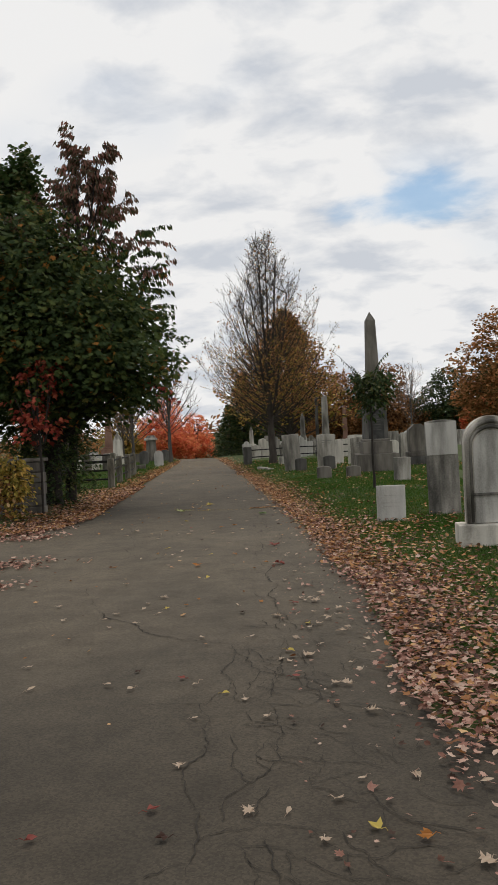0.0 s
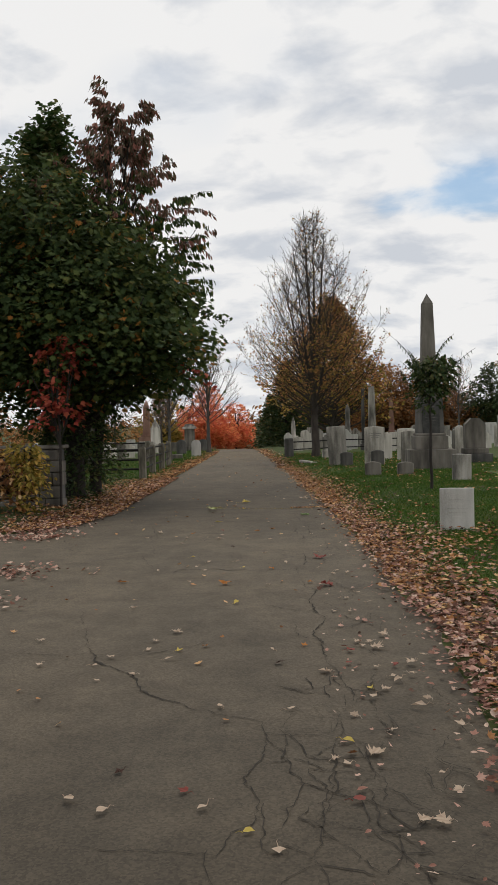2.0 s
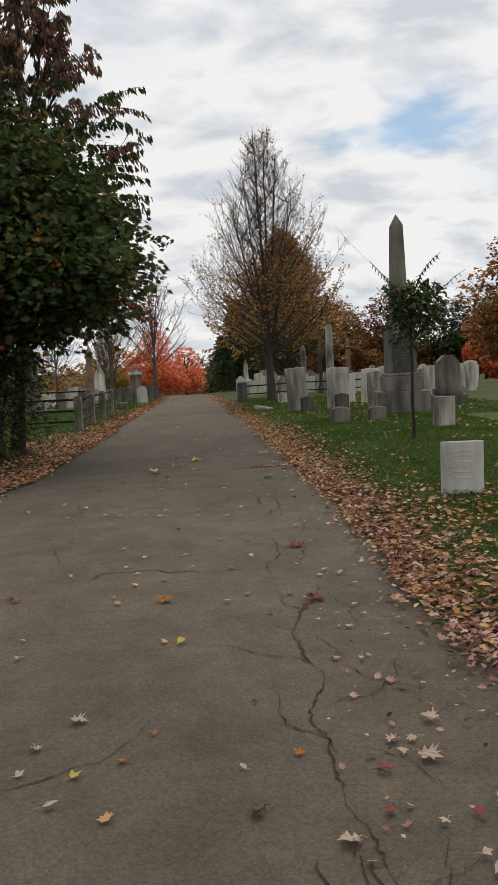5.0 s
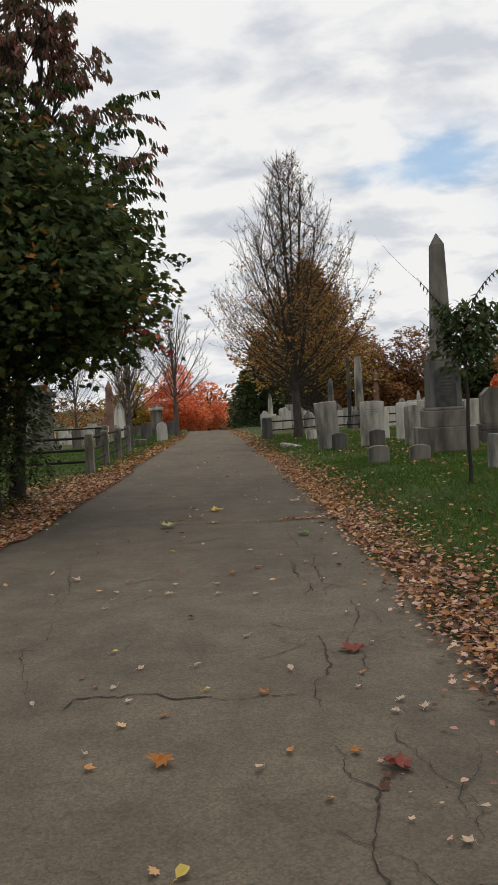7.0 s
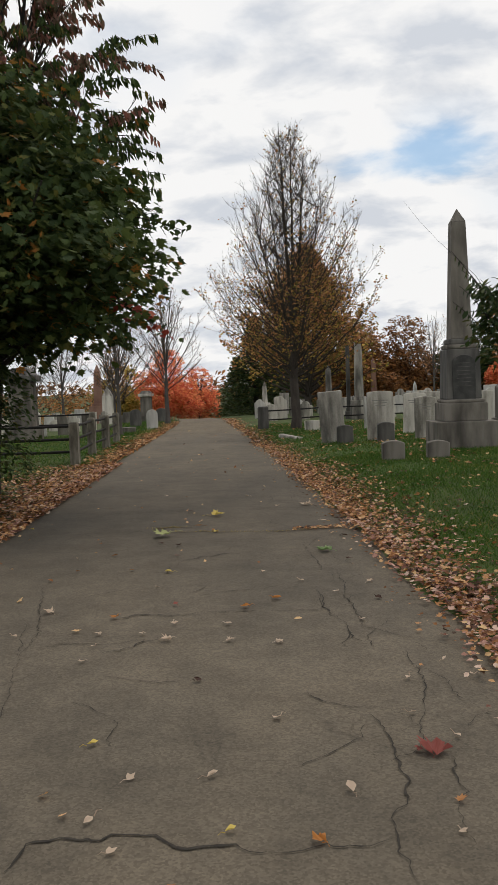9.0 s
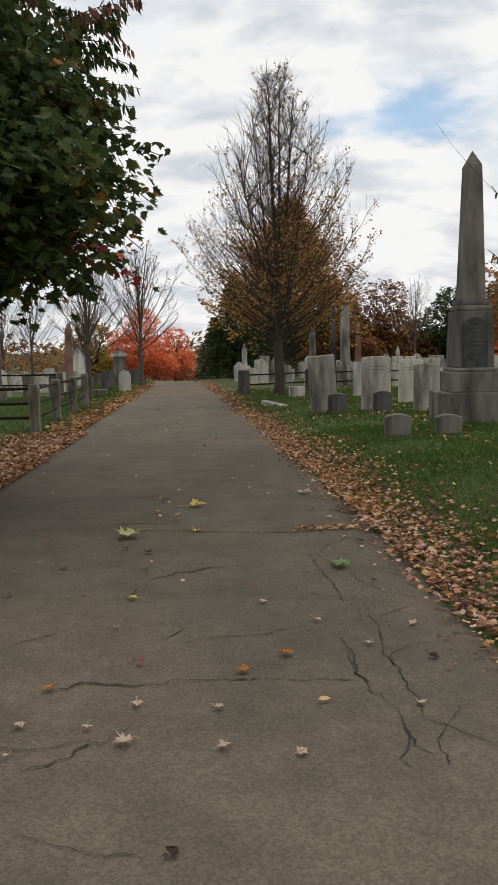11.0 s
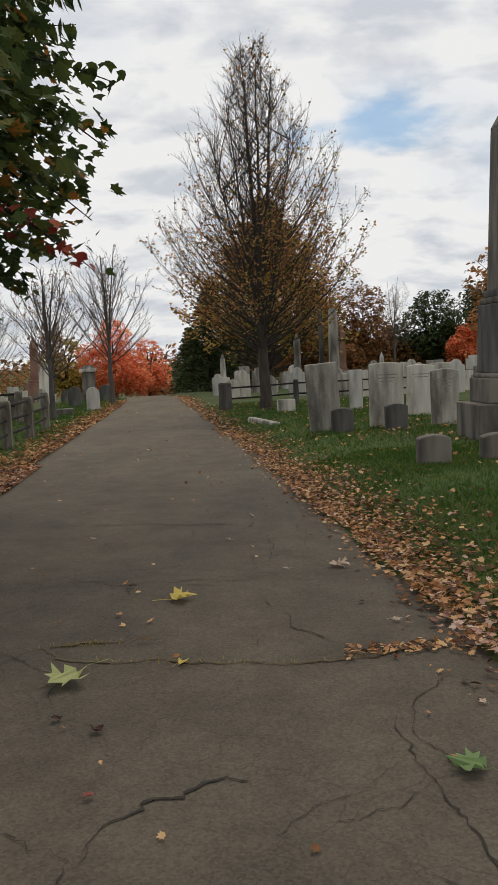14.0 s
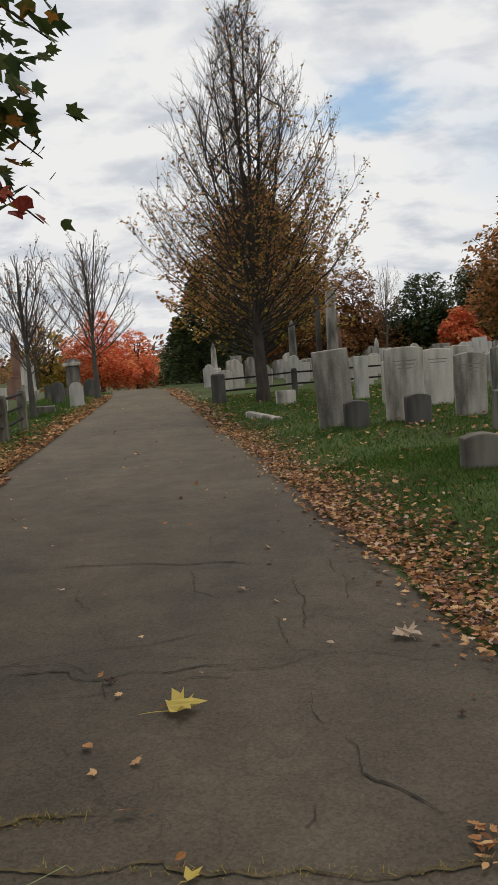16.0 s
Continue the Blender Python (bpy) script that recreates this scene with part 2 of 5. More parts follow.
M["crown_gold"] = leafy("crown_gold", [(0.05, (0.16, 0.14, 0.035)), (0.5, (0.36, 0.28, 0.06)), (0.95, (0.58, 0.37, 0.09))], through_light=0.42)
M["crown_brown"] = leafy("crown_brown", [(0.05, (0.093, 0.056, 0.024)), (0.5, (0.221, 0.102, 0.039)), (0.95, (0.408, 0.181, 0.060))], through_light=0.35)
M["crown_dark"] = leafy("crown_dark", [(0.05, (0.027, 0.045, 0.017)), (0.6, (0.051, 0.083, 0.026)), (0.95, (0.112, 0.112, 0.037))])
M["bark"] = material("bark", [(0.3, (0.030, 0.024, 0.020)), (0.7, (0.085, 0.070, 0.058))], scale=9, stretch=(1, 1, 0.25), fine=40, bump=0.8, depth=0.02)
M["bark_dark"] = material("bark_dark", [(0.3, (0.020, 0.016, 0.014)), (0.7, (0.050, 0.042, 0.036))], scale=9, stretch=(1, 1, 0.25), fine=40, bump=0.8, depth=0.02)
M["bark_pale"] = material("bark_pale", [(0.3, (0.055, 0.048, 0.042)), (0.7, (0.13, 0.115, 0.10))], scale=9, stretch=(1, 1, 0.25), fine=40, bump=0.8, depth=0.02)
STREAK = (3.0, 3.0, 0.6)
M["marble"] = material("marble", [(0.34, (0.14, 0.128, 0.108)), (0.43, (0.32, 0.295, 0.25)), (0.52, (0.51, 0.475, 0.41)), (0.66, (0.66, 0.62, 0.545))], scale=1.3, stretch=STREAK, fine=55, rough=0.85, bump=0.4, depth=0.008, vary=0.07, grain=0.12)
M["marble_dark"] = material("marble_dark", [(0.36, (0.063, 0.059, 0.051)), (0.47, (0.182, 0.169, 0.146)), (0.57, (0.350, 0.324, 0.280)), (0.68, (0.533, 0.496, 0.440))], scale=1.3, stretch=STREAK, fine=55, rough=0.85, bump=0.4, depth=0.008, vary=0.06, grain=0.12)
M["marble_white"] = material("marble_white", [(0.35, (0.24, 0.23, 0.205)), (0.48, (0.46, 0.44, 0.40)), (0.64, (0.60, 0.58, 0.535))], scale=1.3, stretch=STREAK, fine=55, rough=0.8, bump=0.35, depth=0.006, vary=0.06, grain=0.12)
M["granite"] = material("granite", [(0.36, (0.070, 0.062, 0.052)), (0.5, (0.135, 0.120, 0.100)), (0.64, (0.215, 0.193, 0.163))], scale=2.0, stretch=(2, 2, 0.5), fine=120, rough=0.8, bump=0.4, depth=0.004, vary=0.05, grain=0.12)
M["granite_dark"] = material("granite_dark", [(0.36, (0.040, 0.038, 0.034)), (0.5, (0.080, 0.075, 0.068)), (0.64, (0.14, 0.131, 0.118))], scale=2.0, stretch=(2, 2, 0.5), fine=120, rough=0.7, bump=0.4, depth=0.004, vary=0.05, grain=0.12)
M["brownstone"] = material("brownstone", [(0.3, (0.16, 0.085, 0.062)), (0.5, (0.27, 0.155, 0.115)), (0.7, (0.36, 0.22, 0.17))], scale=2.0, stretch=(1, 1, 0.5), fine=90, rough=0.9, bump=0.3)
M["cut_letters"] = material("cut_letters", [(0.3, (0.17, 0.162, 0.145)), (0.7, (0.30, 0.285, 0.26))], scale=8)
M["bronze"] = material("bronze", [(0.35, (0.030, 0.029, 0.027)), (0.65, (0.075, 0.072, 0.066))], scale=6, fine=80, rough=0.5, bump=0.3)
M["iron"] = material("iron", [(0.3, (0.014, 0.013, 0.013)), (0.7, (0.024, 0.021, 0.019))], scale=8, fine=90, rough=0.95, bump=0.3)
M["post_stone"] = material("post_stone", [(0.36, (0.069, 0.060, 0.045)), (0.5, (0.144, 0.128, 0.100)), (0.64, (0.237, 0.215, 0.173))], scale=4, stretch=(2, 2, 0.6), fine=90, bump=0.5, depth=0.008, vary=0.06, grain=0.12)


# ---- making things ----
class Shell:
    """Gathers vertices and faces for one mesh."""

    def __init__(self):
        self.v, self.f = [], []

    def mesh(self, name, smooth=False):
        me = bpy.data.meshes.new(name)
        me.from_pydata(self.v, [], self.f)
        if smooth:
            me.polygons.foreach_set("use_smooth", [True] * len(me.polygons))
        me.update()
        return me

    def tube(self, pts, radii, sides):
        """A tapered tube along pts, closed to a point at its end."""
        base = len(self.v)
        n = len(pts)
        for i, p in enumerate(pts):
            d = pts[min(i + 1, n - 1)] - pts[max(i - 1, 0)]
            d = d.normalized() if d.length > 1e-6 else Vector((0, 0, 1))
            side = d.cross(Vector((0.31, 0.95, 0.07)))
            side = side.normalized() if side.length > 1e-3 else Vector((1, 0, 0))
            up = d.cross(side)
            for k in range(sides):
                a = 2 * math.pi * k / sides
                self.v.append(p + (side * math.cos(a) + up * math.sin(a)) * radii[i])
        for i in range(n - 1):
            for k in range(sides):
                q = base + i * sides
                k2 = (k + 1) % sides
                self.f.append((q + k, q + k2, q + sides + k2, q + sides + k))
        self.f.append(tuple(base + (n - 1) * sides + k for k in range(sides)))

    def leaf(self, p, along, normal, size, shape):
        """A leaf of the given outline, hinged along its middle."""
        along = along.normalized()
        side = along.cross(normal)
        side = side.normalized() if side.length > 1e-4 else along.orthogonal().normalized()
        nrm = side.cross(along)
        base = len(self.v)
        for x, y, z in shape[0]:
            self.v.append(p + (along * y + side * x + nrm * z) * size)
        for f in shape[1]:
            self.f.append(tuple(base + i for i in f))


def mirrored(half):
    """A leaf outline from its right half, base to tip, folded a little along the middle."""
    mid = [(0, half[0][1], 0), (0, half[-1][1], 0.06)]
    inner = half[1:-1]
    pts = [mid[0]] + [(x, y, z) for x, y, z in inner] + [mid[1]] + [(-x, y, z) for x, y, z in reversed(inner)]
    k = len(inner)
    right = tuple(range(0, k + 2))
    left = tuple([0] + [k + 1 + i for i in range(0, k + 1)])
    return (pts, [right, left])


OVATE = mirrored([(0, -0.5, 0), (0.26, -0.18, 0.10), (0.24, 0.16, 0.12), (0, 0.5, 0)])
LANCE = mirrored([(0, -0.5, 0), (0.14, -0.1, 0.05), (0.09, 0.25, 0.04), (0, 0.55, 0)])
LONG = mirrored([(0, -0.5, 0), (0.15, -0.2, 0.05), (0.15, 0.12, 0.05), (0, 0.55, 0)])
BLADE = ([(-0.07, 0, 0), (0.07, 0, 0), (0, 1, 0.12)], [(0, 1, 2)])
MAPLE = mirrored([(0, -0.35, 0), (0.20, -0.42, 0.03), (0.30, -0.20, 0.05), (0.56, 0.02, 0.10), (0.30, 0.06, 0.05), (0.40, 0.34, 0.08), (0.17, 0.24, 0.03), (0, 0.60, 0)])
SIMPLE_MAPLE = mirrored([(0, -0.4, 0), (0.28, -0.30, 0.04), (0.5, 0.08, 0.10), (0.22, 0.14, 0.04), (0, 0.6, 0)])
LOBED = mirrored([(0, -0.34, 0), (0.10, -0.46, 0.02), (0.33, -0.38, 0.06), (0.23, -0.22, 0.03), (0.62, -0.13, 0.12), (0.45, 0.0, 0.07), (0.60, 0.20, 0.12), (0.27, 0.12, 0.03), (0.32, 0.42, 0.07), (0.15, 0.31, 0.02), (0, 0.66, 0)])
PALM = mirrored([(0, -0.3, 0), (0.42, -0.15, 0.10), (0.36, 0.22, 0.06), (0, 0.6, -0.06)])


def chance_dir():
    while True:
        v = Vector((random.uniform(-1, 1), random.uniform(-1, 1), random.uniform(-1, 1)))
        if 0.05 < v.length < 1:
            return v.normalized()


def part(name, mesh, mat, parent, label="", smooth=False):
    """One mesh object under a thing or a part; mesh: a bmesh, a Shell or a mesh."""
    if isinstance(mesh, Shell):
        mesh = mesh.mesh(name, smooth)
    elif isinstance(mesh, bmesh.types.BMesh):
        me = bpy.data.meshes.new(name)
        mesh.to_mesh(me)
        mesh.free()
        mesh = me
    if not mesh.materials:
        mesh.materials.append(mat)
    ob = new(name, mesh)
    ob.parent = parent
    if label:
        tagged(ob, label)
    return ob


def thing(name, label, category, m, group="", kind=""):
    ob = new(name)
    ob.empty_display_size = 0.2
    ob.matrix_world = m
    return tagged(ob, label, category, group, kind)


def alone(name, mesh, mat, label, category, m=None, group="", kind="", smooth=False):
    """A thing of one mesh."""
    ob = part(name, mesh, mat, None, smooth=smooth)
    if m is not None:
        ob.matrix_world = m
    return tagged(ob, label, category, group, kind)


def block(w, d, h, z=0.0, bevel=0.012, taper=1.0, cx=0.0, cy=0.0):
    """A bevelled block standing on z, its top scaled by taper."""
    bm = bmesh.new()
    bmesh.ops.create_cube(bm, size=1.0)
    for v in bm.verts:
        k = taper if v.co.z > 0 else 1.0
        v.co = Vector((cx + v.co.x * w * k, cy + v.co.y * d * k, z + (v.co.z + 0.5) * h))
    if bevel:
        bmesh.ops.bevel(bm, geom=bm.edges[:], offset=bevel, segments=2, profile=0.6, affect="EDGES")
    return bm


def cut(outline, d, z=0.0, bevel=0.012, y=0.0):
    """A slab of that outline (x, z) seen from the front, d thick, its edges worn round."""
    bm = bmesh.new()
    vs = [bm.verts.new((x, y - d / 2, z + h)) for x, h in outline]
    f = bm.faces.new(vs)
    r = bmesh.ops.extrude_face_region(bm, geom=[f])
    for v in r["geom"]:
        if isinstance(v, bmesh.types.BMVert):
            v.co.y += d
    bmesh.ops.recalc_face_normals(bm, faces=bm.faces[:])
    if bevel:
        es = [e for e in bm.edges if e.calc_face_angle(0) > 0.6]
        bmesh.ops.bevel(bm, geom=es, offset=bevel, segments=2, profile=0.6, affect="EDGES")
    return bm


def arched(w, h, rise, n=10):
    """The outline of a slab with a bowed top."""
    pts = [(w / 2, -0.15), (w / 2, h - rise)]
    if rise > 0:
        r = (w * w / 4 + rise * rise) / (2 * rise)
        half = math.asin(min(1.0, w / 2 / r))
        for i in range(1, n):
            a = half * (1 - 2 * i / n)
            pts.append((r * math.sin(a), h - r + r * math.cos(a)))
    pts += [(-w / 2, h - rise), (-w / 2, -0.15)]
    return pts


# ---- the lie of the land ----
def steps(v, table):
    """Linear between the rows of a table, flat past its ends."""
    for (a, p), (b, q) in zip(table, table[1:]):
        if v < b:
            return p + (q - p) * max(0.0, (v - a) / (b - a))
    return table[-1][1]


def ease(v, a, b):
    k = min(1.0, max(0.0, (v - a) / (b - a)))
    return k * k * (3 - 2 * k)


RIGHT = [(-12, 3.6), (1.5, 2.3), (3.0, 1.6), (3.9, 1.22), (4.8, 1.08), (6.4, 1.2), (7.6, 1.18), (9.2, 1.06), (12.4, 0.93), (16, 0.68), (18.5, 0.5), (21, 0.28), (24, 0.07), (27, -0.2), (31, -0.62), (37, -1.1), (41, -1.6), (50, -2.45), (60, -4.2), (75, -8)]
LEFT = [(-12, -9), (6.5, -9), (8.8, -7.5), (11.5, -6.2), (13.4, -4.9), (14.4, -3.75), (16, -3.45), (20, -3.58), (25, -3.72), (32, -3.9), (44, -4.3), (51, -4.75), (60, -6.8), (75, -11)]


def ragged(y):
    """How far the lane's edge beside the lawn wanders from its line."""
    return 0.09 * noise.noise(Vector((y * 1.1, 7.7, 0))) + 0.05 * noise.noise(Vector((y * 3.3, 1.7, 0)))


def drop(y):
    """The road falls away past the crest."""
    return -0.0022 * max(0.0, y - 47) ** 2 if y < 70 else -1.16 - 0.02 * min(y - 70, 60)


def land(x, y):
    r, l = steps(y, RIGHT), steps(y, LEFT)
    z = drop(y)
    if x > r:
        z += 0.2 * ease(x, r + 0.1, r + 1.5) * ease(y, 13, 19) * (1 - 0.55 * ease(y, 27, 36))
    elif x < l:
        z += -0.06 * ease(-x, -l, -l + 2) * ease(y, 26, 34) + 0.10 * ease(-x, -l + 0.3, -l + 1.4) * ease(y, 13, 15) * (1 - ease(y, 21, 24))
    inside = min(x - l, r - x)
    if inside > 0:
        z -= 0.03 * ease(inside, 0.0, 0.25)
    return z


# ---- ground and road ----
def graded(a, b, near, k):
    """Places from a to b, near apart at first and wider by the factor k each time."""
    out, step = [a], near
    while out[-1] < b:
        out.append(out[-1] + step)
        step *= k
    return out


xs = sorted(set([-round(v, 3) for v in graded(9, 1400, 0.8, 1.3)] + [round(-9 + 0.35 * i, 3) for i in range(1, 52)] + [round(v, 3) for v in graded(9.2, 1400, 0.8, 1.3)]))
ys = sorted(set([-round(v, 3) for v in graded(6, 1200, 1.0, 1.35)] + [round(-5.5 + 0.5 * i, 3) for i in range(0, 124)] + [round(v, 3) for v in graded(57, 1800, 1.0, 1.25)]))
sh = Shell()
for y in ys:
    for x in xs:
        far = ease(math.hypot(x, y), 20, 60)
        sh.v.append(Vector((x, y, land(x, y) + (0.02 * noise.noise(Vector((x * 0.8, y * 0.8, 0))) if not steps(y, LEFT) < x < steps(y, RIGHT) else 0) - 0.02)))
nx = len(xs)
for j in range(len(ys) - 1):
    for i in range(nx - 1):
        a = j * nx + i
        sh.f.append((a, a + 1, a + nx + 1, a + nx))
alone("ground", sh, M["ground"], "autumn lawn of short green grass with bare patches", "lawn", kind="structure", smooth=True)

sh = Shell()
rows = [(-12 + 0.5 * i) for i in range(0, 155)]
ACROSS = 16
for y in rows:
    l, r = steps(y, LEFT), steps(y, RIGHT)
    l += 0.10 * noise.noise(Vector((y * 0.9, 3.1, 0)))
    r += ragged(y)
    for i in range(ACROSS + 1):
        k = i / ACROSS
        edge = 0.03 * (1 if i in (0, ACROSS) else 0)
        sh.v.append(Vector((l + (r - l) * k, y, drop(y) - edge + 0.006 * noise.noise(Vector((k * 3, y * 0.5, 5))) * (1 if y > 20 else 0.5))))
n = ACROSS + 1
for j in range(len(rows) - 1):
    for i in range(ACROSS):
        a = j * n + i
        sh.f.append((a, a + 1, a + n + 1, a + n))
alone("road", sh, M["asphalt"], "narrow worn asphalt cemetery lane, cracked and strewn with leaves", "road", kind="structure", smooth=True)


# ---- trees ----
def limb(sh, start, way, length, r0, r1, sides, segs, rise=0.25, wander=0.12):
    """One curved branch; gives back its points."""
    pts, d = [start.copy()], way.normalized()
    for i in range(segs):
        d = (d + Vector((0, 0, rise / segs)) + chance_dir() * wander).normalized()
        pts.append(pts[-1] + d * (length / segs))
    sh.tube(pts, [r0 + (r1 - r0) * i / segs for i in range(segs + 1)], sides)
    return pts


def at_along(pts, k):
    s = k * (len(pts) - 1)
    i = min(int(s), len(pts) - 2)
    return pts[i].lerp(pts[i + 1], s - i), (pts[i + 1] - pts[i]).normalized()


def skeleton_tree(height, radius, first, trunk_r, leaders=3, boughs=46, seconds=7, twigs=6, lean=(0, 0), slope=0.9, width=None, fork=0.3, fine=1.0, high=0.95, steep=1.5, tall=1.0, inner=0.22):
    """Trunk, rising boughs and twigs that fill the envelope width(k) (a share of radius at the share k of the height).
    Gives the trunk's shell, the branches' shell and the twigs' points."""
    width = width or (lambda k: math.sin(math.pi * min(1, 0.08 + k * 0.92)) ** 0.7)
    trunk, wood, tips = Shell(), Shell(), []
    stems = []
    split = first + (height - first) * fork
    p0 = Vector((0, 0, -0.1))
    up = Vector((lean[0], lean[1], 1))
    main = [p0]
    for i in range(6):
        main.append(main[-1] + up * ((split + 0.1) / 6) + Vector((random.uniform(-1, 1), random.uniform(-1, 1), 0)) * 0.02 * height / 10)
    trunk.tube([p0 - Vector((0, 0, 0.05)), p0 + Vector((0, 0, 0.12))] + main[1:], [trunk_r * 1.45, trunk_r * 1.2] + [trunk_r * (1 - 0.55 * i / 6) for i in range(1, 7)], 10)
    top = main[-1]
    for j in range(leaders):
        a = 2 * math.pi * (j + random.random() * 0.5) / leaders
        way = Vector((math.cos(a) * 0.08, math.sin(a) * 0.08, 1)) if leaders > 1 else Vector((0, 0, 1))
        pts = limb(wood, top - Vector((0, 0, 0.05)), way, (height - split) * random.uniform(0.84, 0.98) * tall, trunk_r * (0.42 if leaders > 1 else 0.5), 0.012, 6, 8, 0.35, 0.05)
        stems.append(pts)
    for i in range(boughs):
        k = (i + 0.5) / boughs
        z = first + (height * high - first) * k ** 1.15
        if z < split:
            start, _ = at_along(main, min(0.999, (z + 0.1) / (split + 0.1)))
            rr = trunk_r * (1 - 0.55 * z / split) * 0.42 * fine
        else:
            st = stems[i % leaders]
            kk = min(0.97, (z - split) / max(0.1, height - split))
            start, _ = at_along(st, kk)
            rr = (trunk_r * 0.24 * (1 - kk) + 0.006) * fine
        a = i * 2.399 + random.uniform(-0.3, 0.3)
        el = slope * random.uniform(0.75, 1.2) * (0.62 + steep * k)
        reach = radius * width(z / height)
        for _ in range(6):
            reach = 0.5 * reach + 0.5 * radius * width(min(1.0, (z + el * reach * 1.15) / height))
        reach *= random.uniform(0.75, 1.08)
        way = Vector((math.cos(a), math.sin(a), el))
        ln = max(0.35, reach * math.sqrt(1 + el * el) * 0.92)
        pts = limb(wood, start, way, ln, rr, 0.007, 5, 6, 0.28, 0.09)
        for s in range(seconds):
            ks = inner + (0.97 - inner) * (s + random.random()) / seconds
            q, d = at_along(pts, min(0.98, ks))
            w2 = (d + chance_dir() * 0.75 + Vector((0, 0, 0.25)))
            l2 = ln * random.uniform(0.22, 0.42) * (1.1 - 0.5 * ks)
            p2 = limb(wood, q, w2, l2, max(0.006, rr * 0.35), 0.004, 4, 4, 0.2, 0.12)
            for t in range(twigs):
                q3, d3 = at_along(p2, min(0.98, 0.2 + 0.8 * (t + random.random()) / twigs))
                w3 = d3 + chance_dir() * 0.8 + Vector((0, 0, 0.2))
                l3 = l2 * random.uniform(0.25, 0.55)
                p3 = limb(wood, q3, w3, l3, 0.0045, 0.0022, 3, 2, 0.1, 0.15)
                tips += p3[1:]
            tips.append(p2[-1])
        tips.append(pts[-1])
    return trunk, wood, tips


def hang(sh, p, size, shape, droop=0.5, spread=0.1):
    """One leaf near p, its blade turned mostly to the sky, its tip drooping."""
    a = random.uniform(0, 2 * math.pi)
    along = Vector((math.cos(a), math.sin(a), -droop + random.uniform(-0.4, 0.4)))
    nrm = Vector((random.uniform(-0.6, 0.6), random.uniform(-0.6, 0.6), 1))
    sh.leaf(p + chance_dir() * spread * random.random(), along, nrm, size * random.uniform(0.7, 1.2), shape)


def tree(label, x, y, trunk, wood, leaves, leaf_mat, bark="bark", name="tree", lean=0.0, turn=0.0, category="tree"):
    t = thing(name, label, category, pose(x, y, land(x, y) - 0.02, 0, lean, turn))
    part("trunk", trunk, M[bark], t, smooth=True)
    tagged(part("bough_frame", wood, M[bark], t), kind="stuff")
    for nm, sh, mt in zip(("crown", "inner_crown", "top_crown"), leaves, leaf_mat):
        part(nm, sh, M[mt], t)
    return t


